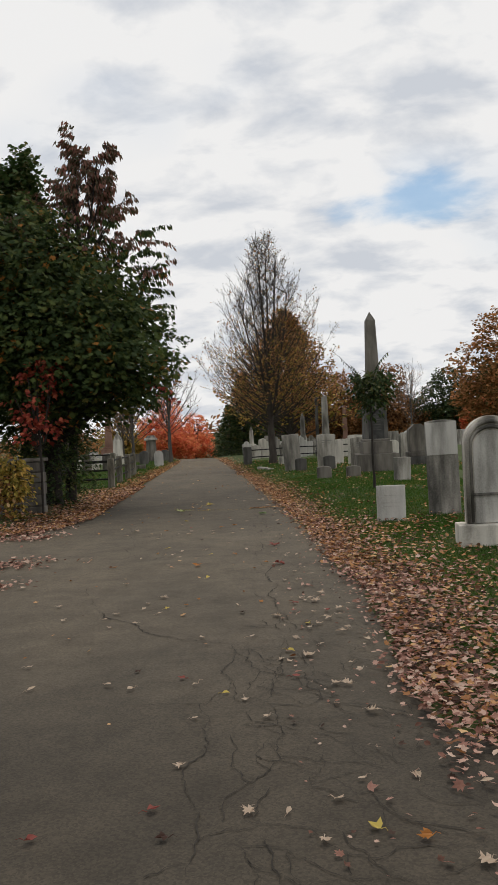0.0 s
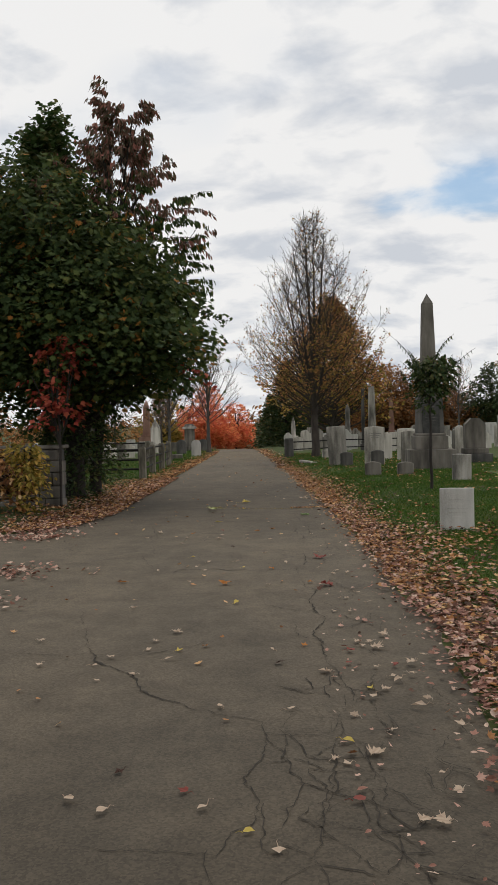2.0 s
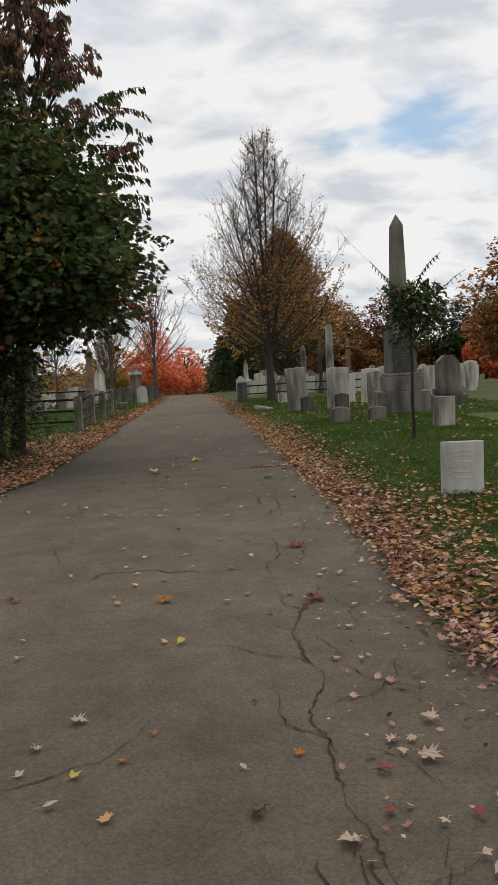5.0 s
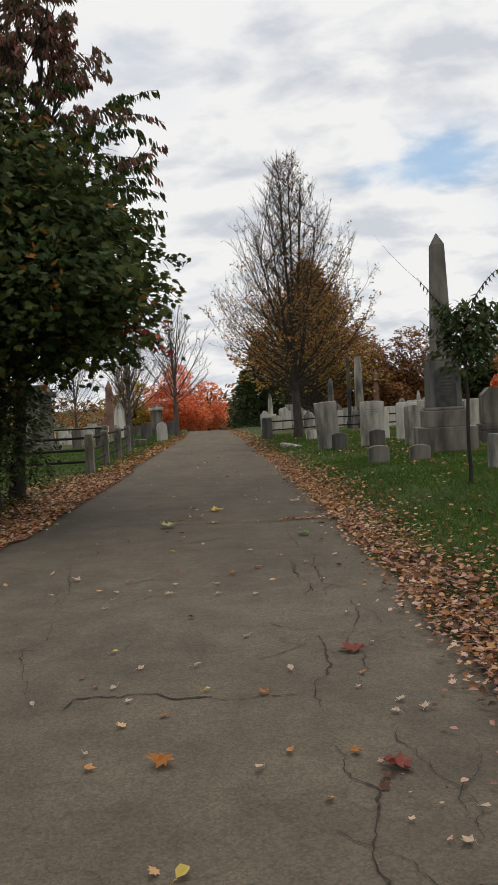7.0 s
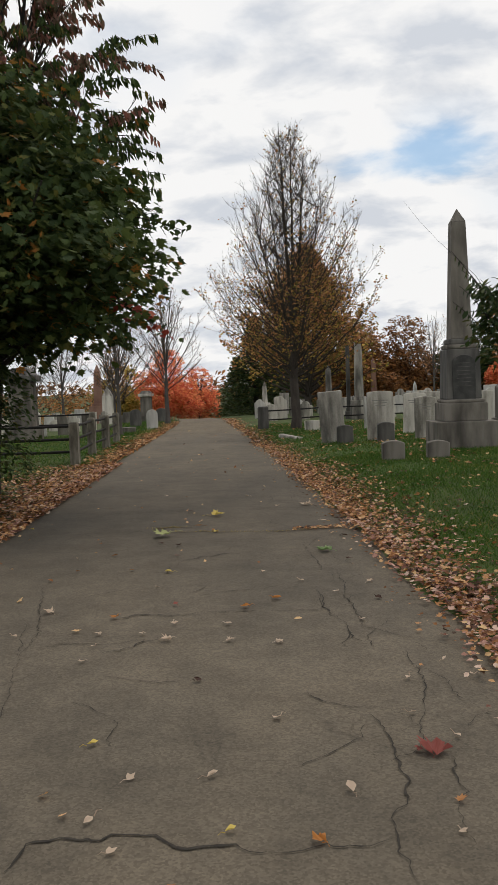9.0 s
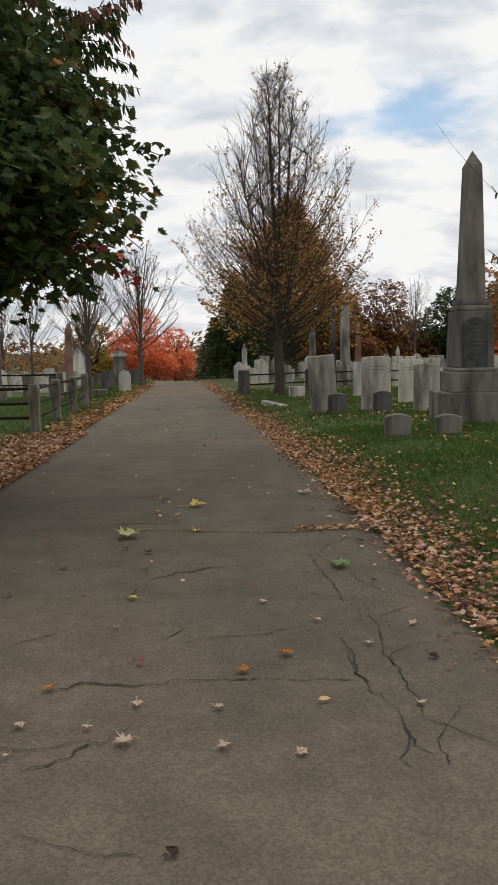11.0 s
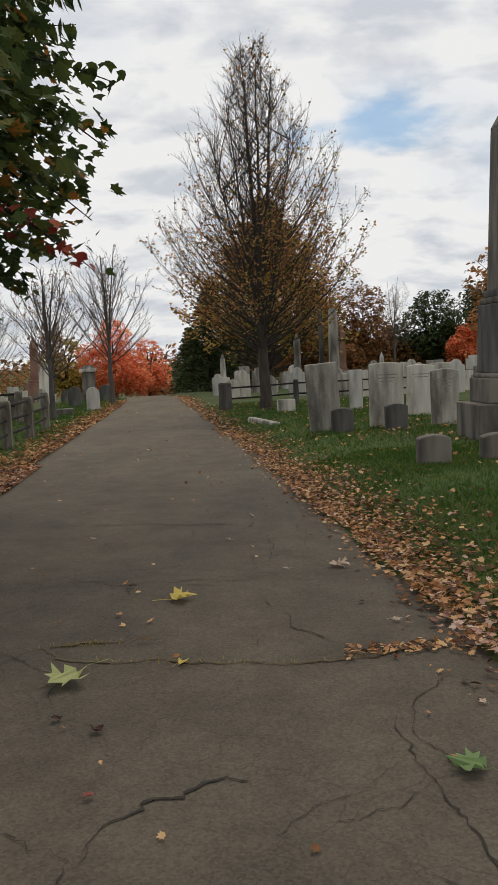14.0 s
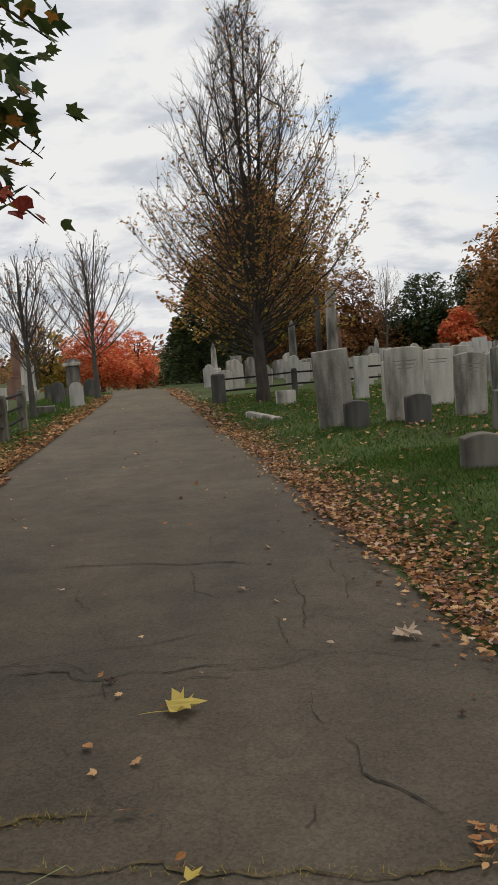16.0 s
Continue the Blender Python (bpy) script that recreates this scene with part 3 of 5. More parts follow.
# the tall pyramidal tree beside the lane, almost bare at the top
def spire_tree(height, outline, trunk_r, first, count):
    """A straight stem with upright leaders and steep boughs that end on the outline (height, half width).
    Gives the trunk's shell, the branches' shell and the twigs' points."""
    trunk, wood, tips = Shell(), Shell(), []
    main = [Vector((random.uniform(-0.03, 0.03), random.uniform(-0.03, 0.03), -0.15 + (3.2 + 0.15) * i / 6)) for i in range(7)]
    trunk.tube(main, [trunk_r * 1.5, trunk_r * 1.1, trunk_r, trunk_r * 0.95, trunk_r * 0.85, trunk_r * 0.75, trunk_r * 0.6], 10)
    stems = []
    for j, (z0, x1, y1, z1) in enumerate(((3.1, -0.25, 0.1, height), (2.6, 0.12, -0.2, height * 0.95), (2.9, 0.55, 0.2, height * 0.91), (2.3, -0.75, -0.25, height * 0.87), (2.2, 1.05, -0.2, height * 0.78), (2.4, -1.2, 0.3, height * 0.74))):
        a = Vector((0, 0, z0))
        pts = []
        for i in range(13):
            k = i / 12
            pts.append(Vector((x1 * k ** 0.75, y1 * k ** 0.75, z0 + (z1 - z0) * k)) + chance_dir() * 0.022)
        pts[0] = a
        r0 = trunk_r * (0.48 if j < 3 else 0.30)
        wood.tube(pts, [r0 * (1 - i / 12) ** 0.9 + 0.006 for i in range(13)], 6)
        stems.append((z0, z1, pts))
    for i in range(count):
        k = (i + random.random()) / count
        z0 = first + (height * 0.93 - first) * k ** 1.25
        if z0 < 3.2:
            start = Vector((0, 0, z0))
        else:
            near = [s for s in stems if s[0] < z0 < s[1] * 0.97]
            s = random.choice(near)
            start, _ = at_along(s[2], (z0 - s[0]) / (s[1] - s[0]))
        a = i * 2.399 + random.uniform(-0.3, 0.3)
        rise = (0.62 + 1.5 * (z0 / height)) * random.uniform(0.8, 1.2)
        reach = 0.5
        for _ in range(8):
            reach = 0.5 * reach + 0.5 * steps(min(height, z0 + rise * reach), outline)
        reach *= random.uniform(0.72, 1.06)
        end = Vector((math.cos(a) * reach, math.sin(a) * reach, z0 + rise * reach))
        ctrl = start.lerp(end, 0.5) + Vector((math.cos(a), math.sin(a), -0.9)) * reach * 0.16
        n = 8
        pts = [start * (1 - q) ** 2 + ctrl * 2 * q * (1 - q) + end * q * q + (chance_dir() * 0.02 * reach if q else Vector((0, 0, 0))) for q in [m / n for m in range(n + 1)]]
        ln = (end - start).length
        r0 = 0.003 + 0.0056 * ln
        wood.tube(pts, [r0 * (1 - m / n) + 0.0028 for m in range(n + 1)], 4)
        for s in range(int(5 + ln * 3.6)):
            ks = 0.18 + 0.8 * random.random()
            q, d = at_along(pts, min(0.98, ks))
            w2 = d + chance_dir() * 0.75 + Vector((0, 0, 0.2))
            l2 = (0.25 + 0.22 * ln * (1.15 - ks)) * random.uniform(0.7, 1.25)
            p2 = limb(wood, q, w2, l2, 0.0042, 0.0022, 3, 3, 0.2, 0.12)
            for _ in range(4):
                q3, d3 = at_along(p2, random.uniform(0.15, 0.98))
                p3 = limb(wood, q3, d3 + chance_dir() * 0.6 + Vector((0, 0, 0.25)), random.uniform(0.12, 0.34), 0.0028, 0.0016, 3, 2, 0.1, 0.12)
                tips += p3[1:]
            tips.append(p2[-1])
        tips.append(end)
    return trunk, wood, tips


random.seed(11)
SPIRE = [(0, 0.4), (1.7, 1.2), (2.6, 2.3), (3.4, 2.8), (4.3, 3.05), (5.0, 3.0), (5.8, 2.7), (6.6, 2.35), (7.4, 1.95), (8.2, 1.4), (9.0, 0.85), (9.7, 0.42), (10.3, 0.12)]
tr, wd, tips = spire_tree(10.15, SPIRE, 0.155, 1.6, 190)
cr, lo = Shell(), Shell()
for p in tips:
    many = 0.9 if p.z < 3.9 else 0.5 if p.z < 5.2 else 0.22 if p.z < 6.6 else 0.07
    many *= 1.3 if p.x > 0 else 0.75
    for _ in range(int(many + random.random())):
        hang(lo if random.random() < 0.35 else cr, p, 0.085, PALM, 0.7, 0.10)
tree("tall pyramidal street tree, bare above and yellow-brown leaves below", 0.70, 36.2, tr, wd, [cr, lo], ["crown_russet", "crown_gold"])


# broad crowns: leaves in sprays on an inner frame of boughs
def crown(sh, blobs, count, size, shape, droop=0.6, hollow=0.45, spray=7, spray_r=0.3):
    """Leaves in small drooping sprays through overlapping rounded masses (centre, radii)."""
    vols = [r[0] * r[1] * r[2] for _, r in blobs]
    for i in range(count // spray):
        c, r = random.choices(blobs, vols)[0]
        d = chance_dir()
        k = (hollow + (1 - hollow) * random.random() ** 0.6) * (1 + 0.16 * noise.noise(Vector(c) + d * 2.3))
        p = Vector((c[0] + d.x * r[0] * k, c[1] + d.y * r[1] * k, c[2] + d.z * r[2] * k))
        out = Vector((d.x, d.y, 0.1 - droop * 0.4)).normalized()
        for j in range(spray):
            q = p + out * spray_r * (j / spray) + chance_dir() * spray_r * 0.45
            a = Vector((out.x, out.y, -droop)) + chance_dir() * 0.7
            sh.leaf(q, a, Vector((0, 0, 1)) + chance_dir() * 0.6, size * random.uniform(0.65, 1.25), shape)


def boughs(sh, height, blobs, r0):
    """A few limbs from the stem into each mass of the crown."""
    for c, r in blobs:
        for _ in range(5):
            end = Vector(c) + Vector((random.uniform(-1, 1) * r[0], random.uniform(-1, 1) * r[1], random.uniform(-0.3, 0.9) * r[2])) * 0.8
            start = Vector((0, 0, min(height, max(1.2, end.z * random.uniform(0.3, 0.6)))))
            limb(sh, start, end - start, (end - start).length, r0 * 0.3, 0.012, 5, 6, 0.1, 0.06)


random.seed(12)
# large dark-green maple whose crown overhangs the lane
tr, wd, cr = Shell(), Shell(), Shell()
tr.tube([Vector((0.02 * math.sin(i * 1.3), 0.02 * math.cos(i), -0.15 + 0.8 * i)) for i in range(8)], [0.24, 0.19, 0.17, 0.15, 0.13, 0.10, 0.07, 0.04], 12)
MAPLE_MASS = [((0.4, -0.3, 3.5), (2.3, 2.3, 1.5)), ((-0.6, 0.3, 4.2), (2.6, 2.4, 2.0)), ((0.6, 0.0, 4.6), (1.6, 2.1, 1.5)), ((-0.2, 0, 5.6), (1.35, 1.9, 1.2)), ((-0.8, 0.2, 6.4), (1.3, 1.6, 1.1)), ((-2.3, 0.2, 4.6), (2.4, 2.2, 2.4)), ((1.2, -1.2, 3.2), (1.6, 1.3, 0.9)), ((1.3, 0.1, 4.0), (1.35, 1.5, 1.1)), ((-1.0, -0.5, 2.6), (1.9, 1.6, 1.0)), ((2.0, -0.3, 3.0), (1.0, 1.3, 0.9)), ((1.0, -0.3, 2.7), (1.5, 1.4, 0.75))]
boughs(wd, 5, MAPLE_MASS, 0.16)
crown(cr, MAPLE_MASS, 46000, 0.135, MAPLE, 0.8, 0.35, 9, 0.46)
# outer sprays that hang over the lane, some turned red
red = Shell()
for px, py, pz in ((3.0, -0.7, 2.25), (2.75, -0.5, 2.5), (3.15, -0.6, 3.1), (2.9, 0.2, 2.7), (2.6, -1.0, 2.3), (2.4, 0.3, 2.2), (3.0, 0.3, 3.5), (1.9, -0.9, 2.15), (1.3, -0.4, 2.1), (0.5, -0.6, 2.15), (2.2, -0.3, 2.05)):
    px += 0.28
    p = limb(wd, Vector((px - 1.1, py * 0.6, pz + 0.55)), Vector((1.0, py * 0.2, -0.3)), 1.25, 0.014, 0.004, 4, 5, -0.4, 0.1)
    for k in range(46):
        q, d = at_along(p, random.uniform(0.15, 0.99))
        hang(red if (pz < 2.3 and px > 3.0 and k % 3) else cr, q, 0.11, SIMPLE_MAPLE, 1.0, 0.16)
tree("broad dark-green maple with a dense low crown over the verge", -4.75, 19.2, tr, wd, [cr, red], ["maple_green", "crown_red"], "bark_dark")

random.seed(13)
# tall purple-leaved cherry behind the maple, its long leaves in hanging rows
tr, wd, tips = skeleton_tree(8.9, 2.1, 2.4, 0.13, leaders=2, boughs=34, seconds=7, twigs=4, slope=1.3, fork=0.4, width=lambda k: 0.95 if k < 0.72 else max(0.12, 0.95 * (1 - (k - 0.72) / 0.36)))
cr, gr = Shell(), Shell()


def comb(sh, pts, count, size):
    """Long leaves hanging in two rows along a twig."""
    for k in range(count):
        q, d = at_along(pts, 0.08 + 0.91 * (k + random.random() * 0.6) / count)
        for s in (-1, 1, 0):
            sh.leaf(q + chance_dir() * 0.04 + Vector((s * d.y * 0.03, -s * d.x * 0.03, -size * 0.35)), Vector((d.x * 0.5 + s * d.y * 0.4, d.y * 0.5 - s * d.x * 0.4, -1)) + chance_dir() * 0.5, chance_dir(), size * random.uniform(0.7, 1.2), LONG)


for i, p in enumerate(tips):
    if p.z > 4.2 and i % 4 == 0:
        a = math.atan2(p.y, p.x) + random.uniform(-0.9, 0.9)
        tw = limb(wd, p, Vector((math.cos(a), math.sin(a), 0.45)), random.uniform(0.22, 0.42), 0.005, 0.002, 3, 4, -0.5, 0.1)
        comb(cr if p.z + random.uniform(-0.9, 0.9) > 6.4 else gr, tw, 6, 0.15)
for i in range(26):
    a = random.uniform(-1.4, 1.1)
    z = random.uniform(3.6, 6.8)
    r = 0.45 + 0.7 * max(0.0, 1 - (z - 3.8) / 4.2) + random.uniform(-0.2, 0.3)
    st = Vector((1.0 + 0.4 * math.cos(a), 0.4 * math.sin(a), z + 0.1))
    p = limb(wd, st, Vector((math.cos(a), math.sin(a), 0.5)), r, 0.010, 0.003, 4, 6, -0.5, 0.14)
    comb(cr if random.random() < 0.14 * (z - 4) else gr, p, 15, 0.15)
tree("tall cherry with drooping purple and dull green leaves", -4.6, 20.3, tr, wd, [cr, gr], ["crown_purple", "maple_green"], "bark_dark", lean=6)

random.seed(14)
# lighter green tree further in
tr, wd, tips = skeleton_tree(9.0, 3.0, 2.0, 0.14, leaders=1, boughs=46, seconds=7, twigs=4, slope=0.8, fork=0.5, width=lambda k: max(0.10, 1.08 - 0.95 * k))
cr = Shell()
for p in tips:
    for _ in range(4):
        hang(cr, p, 0.14, SIMPLE_MAPLE, 0.6, 0.45)
tree("green broadleaf tree with a pointed top", -5.75, 20.7, tr, wd, [cr], ["crown_light"], "bark_dark")

random.seed(15)
# dark undergrowth and the red sapling under the maple
sh, wd = Shell(), Shell()
UNDER = [((0, 0, 0.8), (0.55, 0.7, 0.9)), ((-0.5, 0.2, 1.5), (0.7, 0.7, 0.9)), ((0.1, 0.3, 1.9), (0.6, 0.6, 0.7)), ((0.15, 1.2, 1.1), (0.55, 0.7, 1.2)), ((-0.6, 0.9, 1.6), (0.8, 0.8, 1.2))]
boughs(wd, 1.5, UNDER, 0.05)
crown(sh, UNDER, 7000, 0.10, OVATE, 0.5, 0.2, 6, 0.2)
t = thing("shrub", "dense dark evergreen shrub round the maple trunk", "shrub", pose(-4.55, 18.9, land(-4.55, 18.9)))
tagged(part("stem_frame", wd, M["bark_dark"], t), kind="stuff")
part("foliage", sh, M["crown_dark"], t)

tr, wd, cr = Shell(), Shell(), Shell()
tr.tube([Vector((0, 0, -0.1)), Vector((0.02, 0, 1.2)), Vector((0.0, 0.0, 2.4)), Vector((0.05, 0, 3.2))], [0.03, 0.025, 0.018, 0.008], 6)
RED = [((0.1, 0, 2.9), (0.45, 0.4, 0.35)), ((-0.2, 0, 2.3), (0.35, 0.4, 0.35)), ((0.0, 0, 1.8), (0.45, 0.4, 0.3))]
boughs(wd, 2.6, RED, 0.03)
crown(cr, RED, 480, 0.12, SIMPLE_MAPLE, 0.9, 0.2, 6, 0.2)
tree("thin sapling with red autumn leaves", -4.45, 17.1, tr, wd, [cr], ["crown_red"], "bark_dark", name="sapling")

sh, wd, sh2 = Shell(), Shell(), Shell()
BUSH = [((-0.25, 0, 0.55), (0.4, 0.4, 0.5)), ((-0.8, 0.1, 0.6), (0.6, 0.5, 0.6))]
BUSH2 = [((0.12, -0.05, 0.55), (0.26, 0.3, 0.55)), ((-0.05, 0.15, 0.95), (0.3, 0.3, 0.3))]
boughs(wd, 0.4, BUSH + BUSH2, 0.03)
crown(sh, BUSH, 1300, 0.12, OVATE, 0.6, 0.2, 6, 0.18)
crown(sh2, BUSH2, 1200, 0.10, OVATE, 0.6, 0.2, 6, 0.18)
t = thing("shrub", "bush with orange-brown and yellow-green leaves against the wall", "shrub", pose(-4.75, 15.9, land(-4.75, 15.9)))
tagged(part("stem_frame", wd, M["bark_dark"], t), kind="stuff")
part("foliage", sh, M["litter_tan"], t)
part("green_foliage", sh2, M["crown_gold"], t)

# a young tree on a thin stem in the lawn
random.seed(16)
tr, wd, cr = Shell(), Shell(), Shell()
tr.tube([Vector((0.01 * math.sin(i * 2), 0, -0.1 + 0.34 * i)) for i in range(8)], [0.035, 0.03, 0.028, 0.027, 0.025, 0.022, 0.018, 0.012], 7)
YOUNG = [((0, 0, 2.05), (0.36, 0.36, 0.55)), ((0.22, 0, 2.25), (0.30, 0.3, 0.4)), ((-0.18, 0, 2.45), (0.22, 0.25, 0.18))]
for i in range(11):
    a = i * 2.4
    p = limb(wd, Vector((0, 0, 1.6 + 0.06 * i)), Vector((math.cos(a) * 0.8, math.sin(a) * 0.6, 1.0)), random.uniform(0.8, 1.25), 0.012, 0.003, 4, 6, -0.5, 0.12)
    for k in range(9):
        q, d = at_along(p, 0.35 + 0.64 * k / 9)
        for s in (-1, 1):
            cr.leaf(q + Vector((0, 0, -0.03)), Vector((s * d.y * 0.6 + d.x * 0.4, -s * d.x * 0.6 + d.y * 0.4, -0.8)), Vector((d.x, d.y, 0.6)), random.uniform(0.08, 0.13), LANCE)
wd.tube([Vector((0, 0, 2.1)), Vector((-0.35, 0, 2.65)), Vector((-0.8, 0.02, 3.1)), Vector((-1.02, 0.03, 3.35)), Vector((-1.2, 0.05, 3.6))], [0.005, 0.003, 0.002, 0.0016, 0.001], 5)
crown(cr, YOUNG, 1500, 0.10, OVATE, 0.8, 0.1, 5, 0.14)
tree("young tree with dark leaves on a thin stem in the lawn", 2.66, 18.1, tr, wd, [cr], ["crown_dark"], "bark_dark")

# russet tree and dark evergreens beyond the pyramidal tree
random.seed(17)
tr, wd, tips = skeleton_tree(9.6, 5.9, 0.8, 0.22, leaders=2, boughs=110, seconds=7, twigs=5, slope=0.55, fork=0.4, width=lambda k: (0.75 + 1.0 * k if k < 0.25 else max(0.06, 1.0 - ((k - 0.25) / 0.8) ** 1.2)))
cr, lo = Shell(), Shell()
for p in tips:
    for _ in range(2):
        hang(lo if p.z < 3.2 + random.uniform(-1.6, 1.6) else cr, p, 0.20, PALM, 0.6, 0.4)
tree("russet and olive autumn tree with a conical crown", 2.1, 55, tr, wd, [cr, lo], ["crown_russet", "crown_gold"])


def conifer(label, x, y, height, radius, count=7000, mat="crown_dark"):
    tr, wd, cr = Shell(), Shell(), Shell()
    tr.tube([Vector((0, 0, -0.2)), Vector((0, 0, height * 0.5)), Vector((0, 0, height))], [0.2, 0.12, 0.02], 7)
    n = int(height * 12)
    for i in range(n):
        k = i / n
        z = 0.4 + (height - 0.5) * k
        a = i * 2.399
        rr = radius * (1 - k) ** 0.8 * random.uniform(0.75, 1.1) + 0.1
        end = Vector((math.cos(a) * rr, math.sin(a) * rr, z - 0.1 * rr + 0.15))
        wd.tube([Vector((0, 0, z)), end], [0.02, 0.005], 4)
        for j in range(max(3, count // n)):
            q = Vector((0, 0, z)).lerp(end, random.random() ** 0.6)
            cr.leaf(q + chance_dir() * 0.22, Vector((math.cos(a), math.sin(a), -0.2)) + chance_dir() * 0.7, Vector((0, 0, 1)) + chance_dir() * 0.5, random.uniform(0.14, 0.3), OVATE)
    tree(label, x, y, tr, wd, [cr], [mat], "bark_dark")


conifer("dark evergreen beside the lane", -0.9, 61, 6.0, 2.2)
conifer("dark evergreen beside the lane", 0.9, 66, 6.5, 2.6)
conifer("low dark evergreen beside the lane", -2.2, 69, 4.6, 1.8, 5000)


# bare small trees along the other verge
def bare_tree(label, x, y, height, radius, seed, leaves=0.25, first=1.2, boughs_n=26, mat="crown_brown", trunk_r=0.11):
    random.seed(seed)
    tr, wd, tips = skeleton_tree(height, radius, first, trunk_r, leaders=3, boughs=boughs_n + 4, seconds=7, twigs=5, slope=1.1, fork=0.18, fine=0.7, high=0.7, steep=1.6, width=lambda k: min(1.0, 0.45 + k * 1.1) if k < 0.62 else max(0.2, 1.0 - (k - 0.62) * 1.7))
    cr = Shell()
    for p in tips:
        if random.random() < leaves:
            hang(cr, p, 0.07, PALM, 0.8, 0.08)
    return tree(label, x, y, tr, wd, [cr], [mat], "bark_pale")


bare_tree("small bare tree with a few dry leaves", -5.75, 38.6, 4.9, 2.1, 21, 0.2)
bare_tree("bare vase-shaped tree with a few dry leaves", -4.85, 46.2, 6.5, 2.7, 22, 0.2, 1.5, 30, trunk_r=0.13)
bare_tree("bare tree in the far part of the cemetery", -13.5, 62, 6.5, 2.6, 23, 0.1, trunk_r=0.12)
bare_tree("bare tree in the far part of the cemetery", -17.5, 70, 7.0, 3.0, 24, 0.1, trunk_r=0.13)
bare_tree("half-bare tree in the far part of the cemetery", -9.4, 58, 4.6, 1.6, 25, 0.9)


def round_tree(label, x, y, height, radius, seed, mat, size=0.3, count=6000, low=0.18):
    random.seed(seed)
    tr, wd, cr = Shell(), Shell(), Shell()
    tr.tube([Vector((0.05 * math.sin(i * 2), 0, -0.2 + height * 0.13 * i)) for i in range(7)], [0.2, 0.17, 0.15, 0.12, 0.1, 0.07, 0.03], 7)
    mass = []
    for i in range(7):
        a = i * 2.4
        mass.append(((math.cos(a) * radius * 0.5, math.sin(a) * radius * 0.5, height * (low + 0.25 + 0.07 * (i % 5))), (radius * random.uniform(0.45, 0.62), radius * random.uniform(0.45, 0.62), height * random.uniform(0.17, 0.24))))
    mass.append(((0, 0, height * 0.76), (radius * 0.5, radius * 0.5, height * 0.22)))
    boughs(wd, height * 0.6, mass, 0.14)
    crown(cr, mass, count, size, PALM, 0.4, 0.3, 6, size * 1.6)
    return tree(label, x, y, tr, wd, [cr], [mat])


round_tree("bright orange-red maple beyond the crest", -8.0, 74, 6.2, 2.6, 31, "crown_orange", 0.17, 15000, 0.0)
round_tree("orange maple beyond the crest", -6.0, 80, 5.0, 2.0, 32, "crown_orange", 0.18, 8000, -0.05)
round_tree("yellow-green tree beside the red maple", -12.2, 78, 5.6, 2.4, 33, "crown_gold", 0.26, 4000, 0.0)
WOODS = [(8.5, 84, 8.0, 4.0, "crown_brown"), (13.2, 88, 9.0, 4.2, "crown_brown"), (19.2, 86, 8.2, 3.9, "crown_dark"), (23.0, 84, 8.4, 3.9, "crown_dark"), (21.0, 81, 4.6, 1.9, "crown_orange"), (26, 84, 11.5, 4.5, "crown_russet"), (31, 88, 12, 5, "crown_brown"), (5.0, 92, 8.0, 4.0, "crown_brown"), (24, 70, 6.0, 3.0, "crown_brown"), (30, 74, 10, 4.2, "crown_russet"), (2, 100, 7, 4, "crown_dark"), (36, 80, 12, 5, "crown_dark"), (18.0, 60, 10.2, 3.9, "crown_russet")]
for i, (x, y, h, r, mt) in enumerate(WOODS):
    word = {"crown_brown": "brown-leaved tree in the woodland edge", "crown_dark": "dark green tree in the woodland edge", "crown_orange": "orange-red tree in the woodland edge", "crown_russet": "russet tree in the woodland edge"}[mt]
    k = 1.42 if y > 80 else 1.0
    round_tree(word, -0.3 + (x + 0.3) * k, 7 + (y - 7) * k, h * k, r * k, 40 + i, mt, 0.23 * k, 17000, 0.0)
bare_tree("thin pale tree above the woodland edge", 19.3, 105, 11.8, 3.4, 60, 0.8, 3.0, 26, "crown_russet", 0.15)


def hedge(label, blobs, mat, count, size, seed):
    random.seed(seed)
    sh = Shell()
    crown(sh, blobs, count, size, OVATE, 0.3, 0.2, 6, size * 1.5)
    alone("hedge", sh, M[mat], label, "hedge", kind="stuff")


hedge("brown autumn scrub at the far edge of the cemetery", [((-14 - 3.2 * i, 84 + (i % 3), 0.2 + 0.3 * (i % 2)), (2.6, 1.6, 2.2)) for i in range(9)], "crown_russet", 9000, 0.24, 71)
hedge("dark undergrowth below the woodland edge", [((5 + 4.2 * i, 113 + (i % 3) * 2, 0.0), (3.7, 2.0, 3.4)) for i in range(12)], "crown_brown", 9000, 0.28, 72)
hedge("dark scrub beyond the crest of the lane", [((-3.5 + 1.8 * i, 78 + i, -0.9), (1.6, 1.2, 1.5)) for i in range(4)], "crown_dark", 3000, 0.2, 73)
hedge("distant tree line", [((-140 + 22 * i, 190 + 6 * (i % 3), 0), (16, 8, 5.0 + (i % 4))) for i in range(14)], "crown_brown", 14000, 1.2, 74)


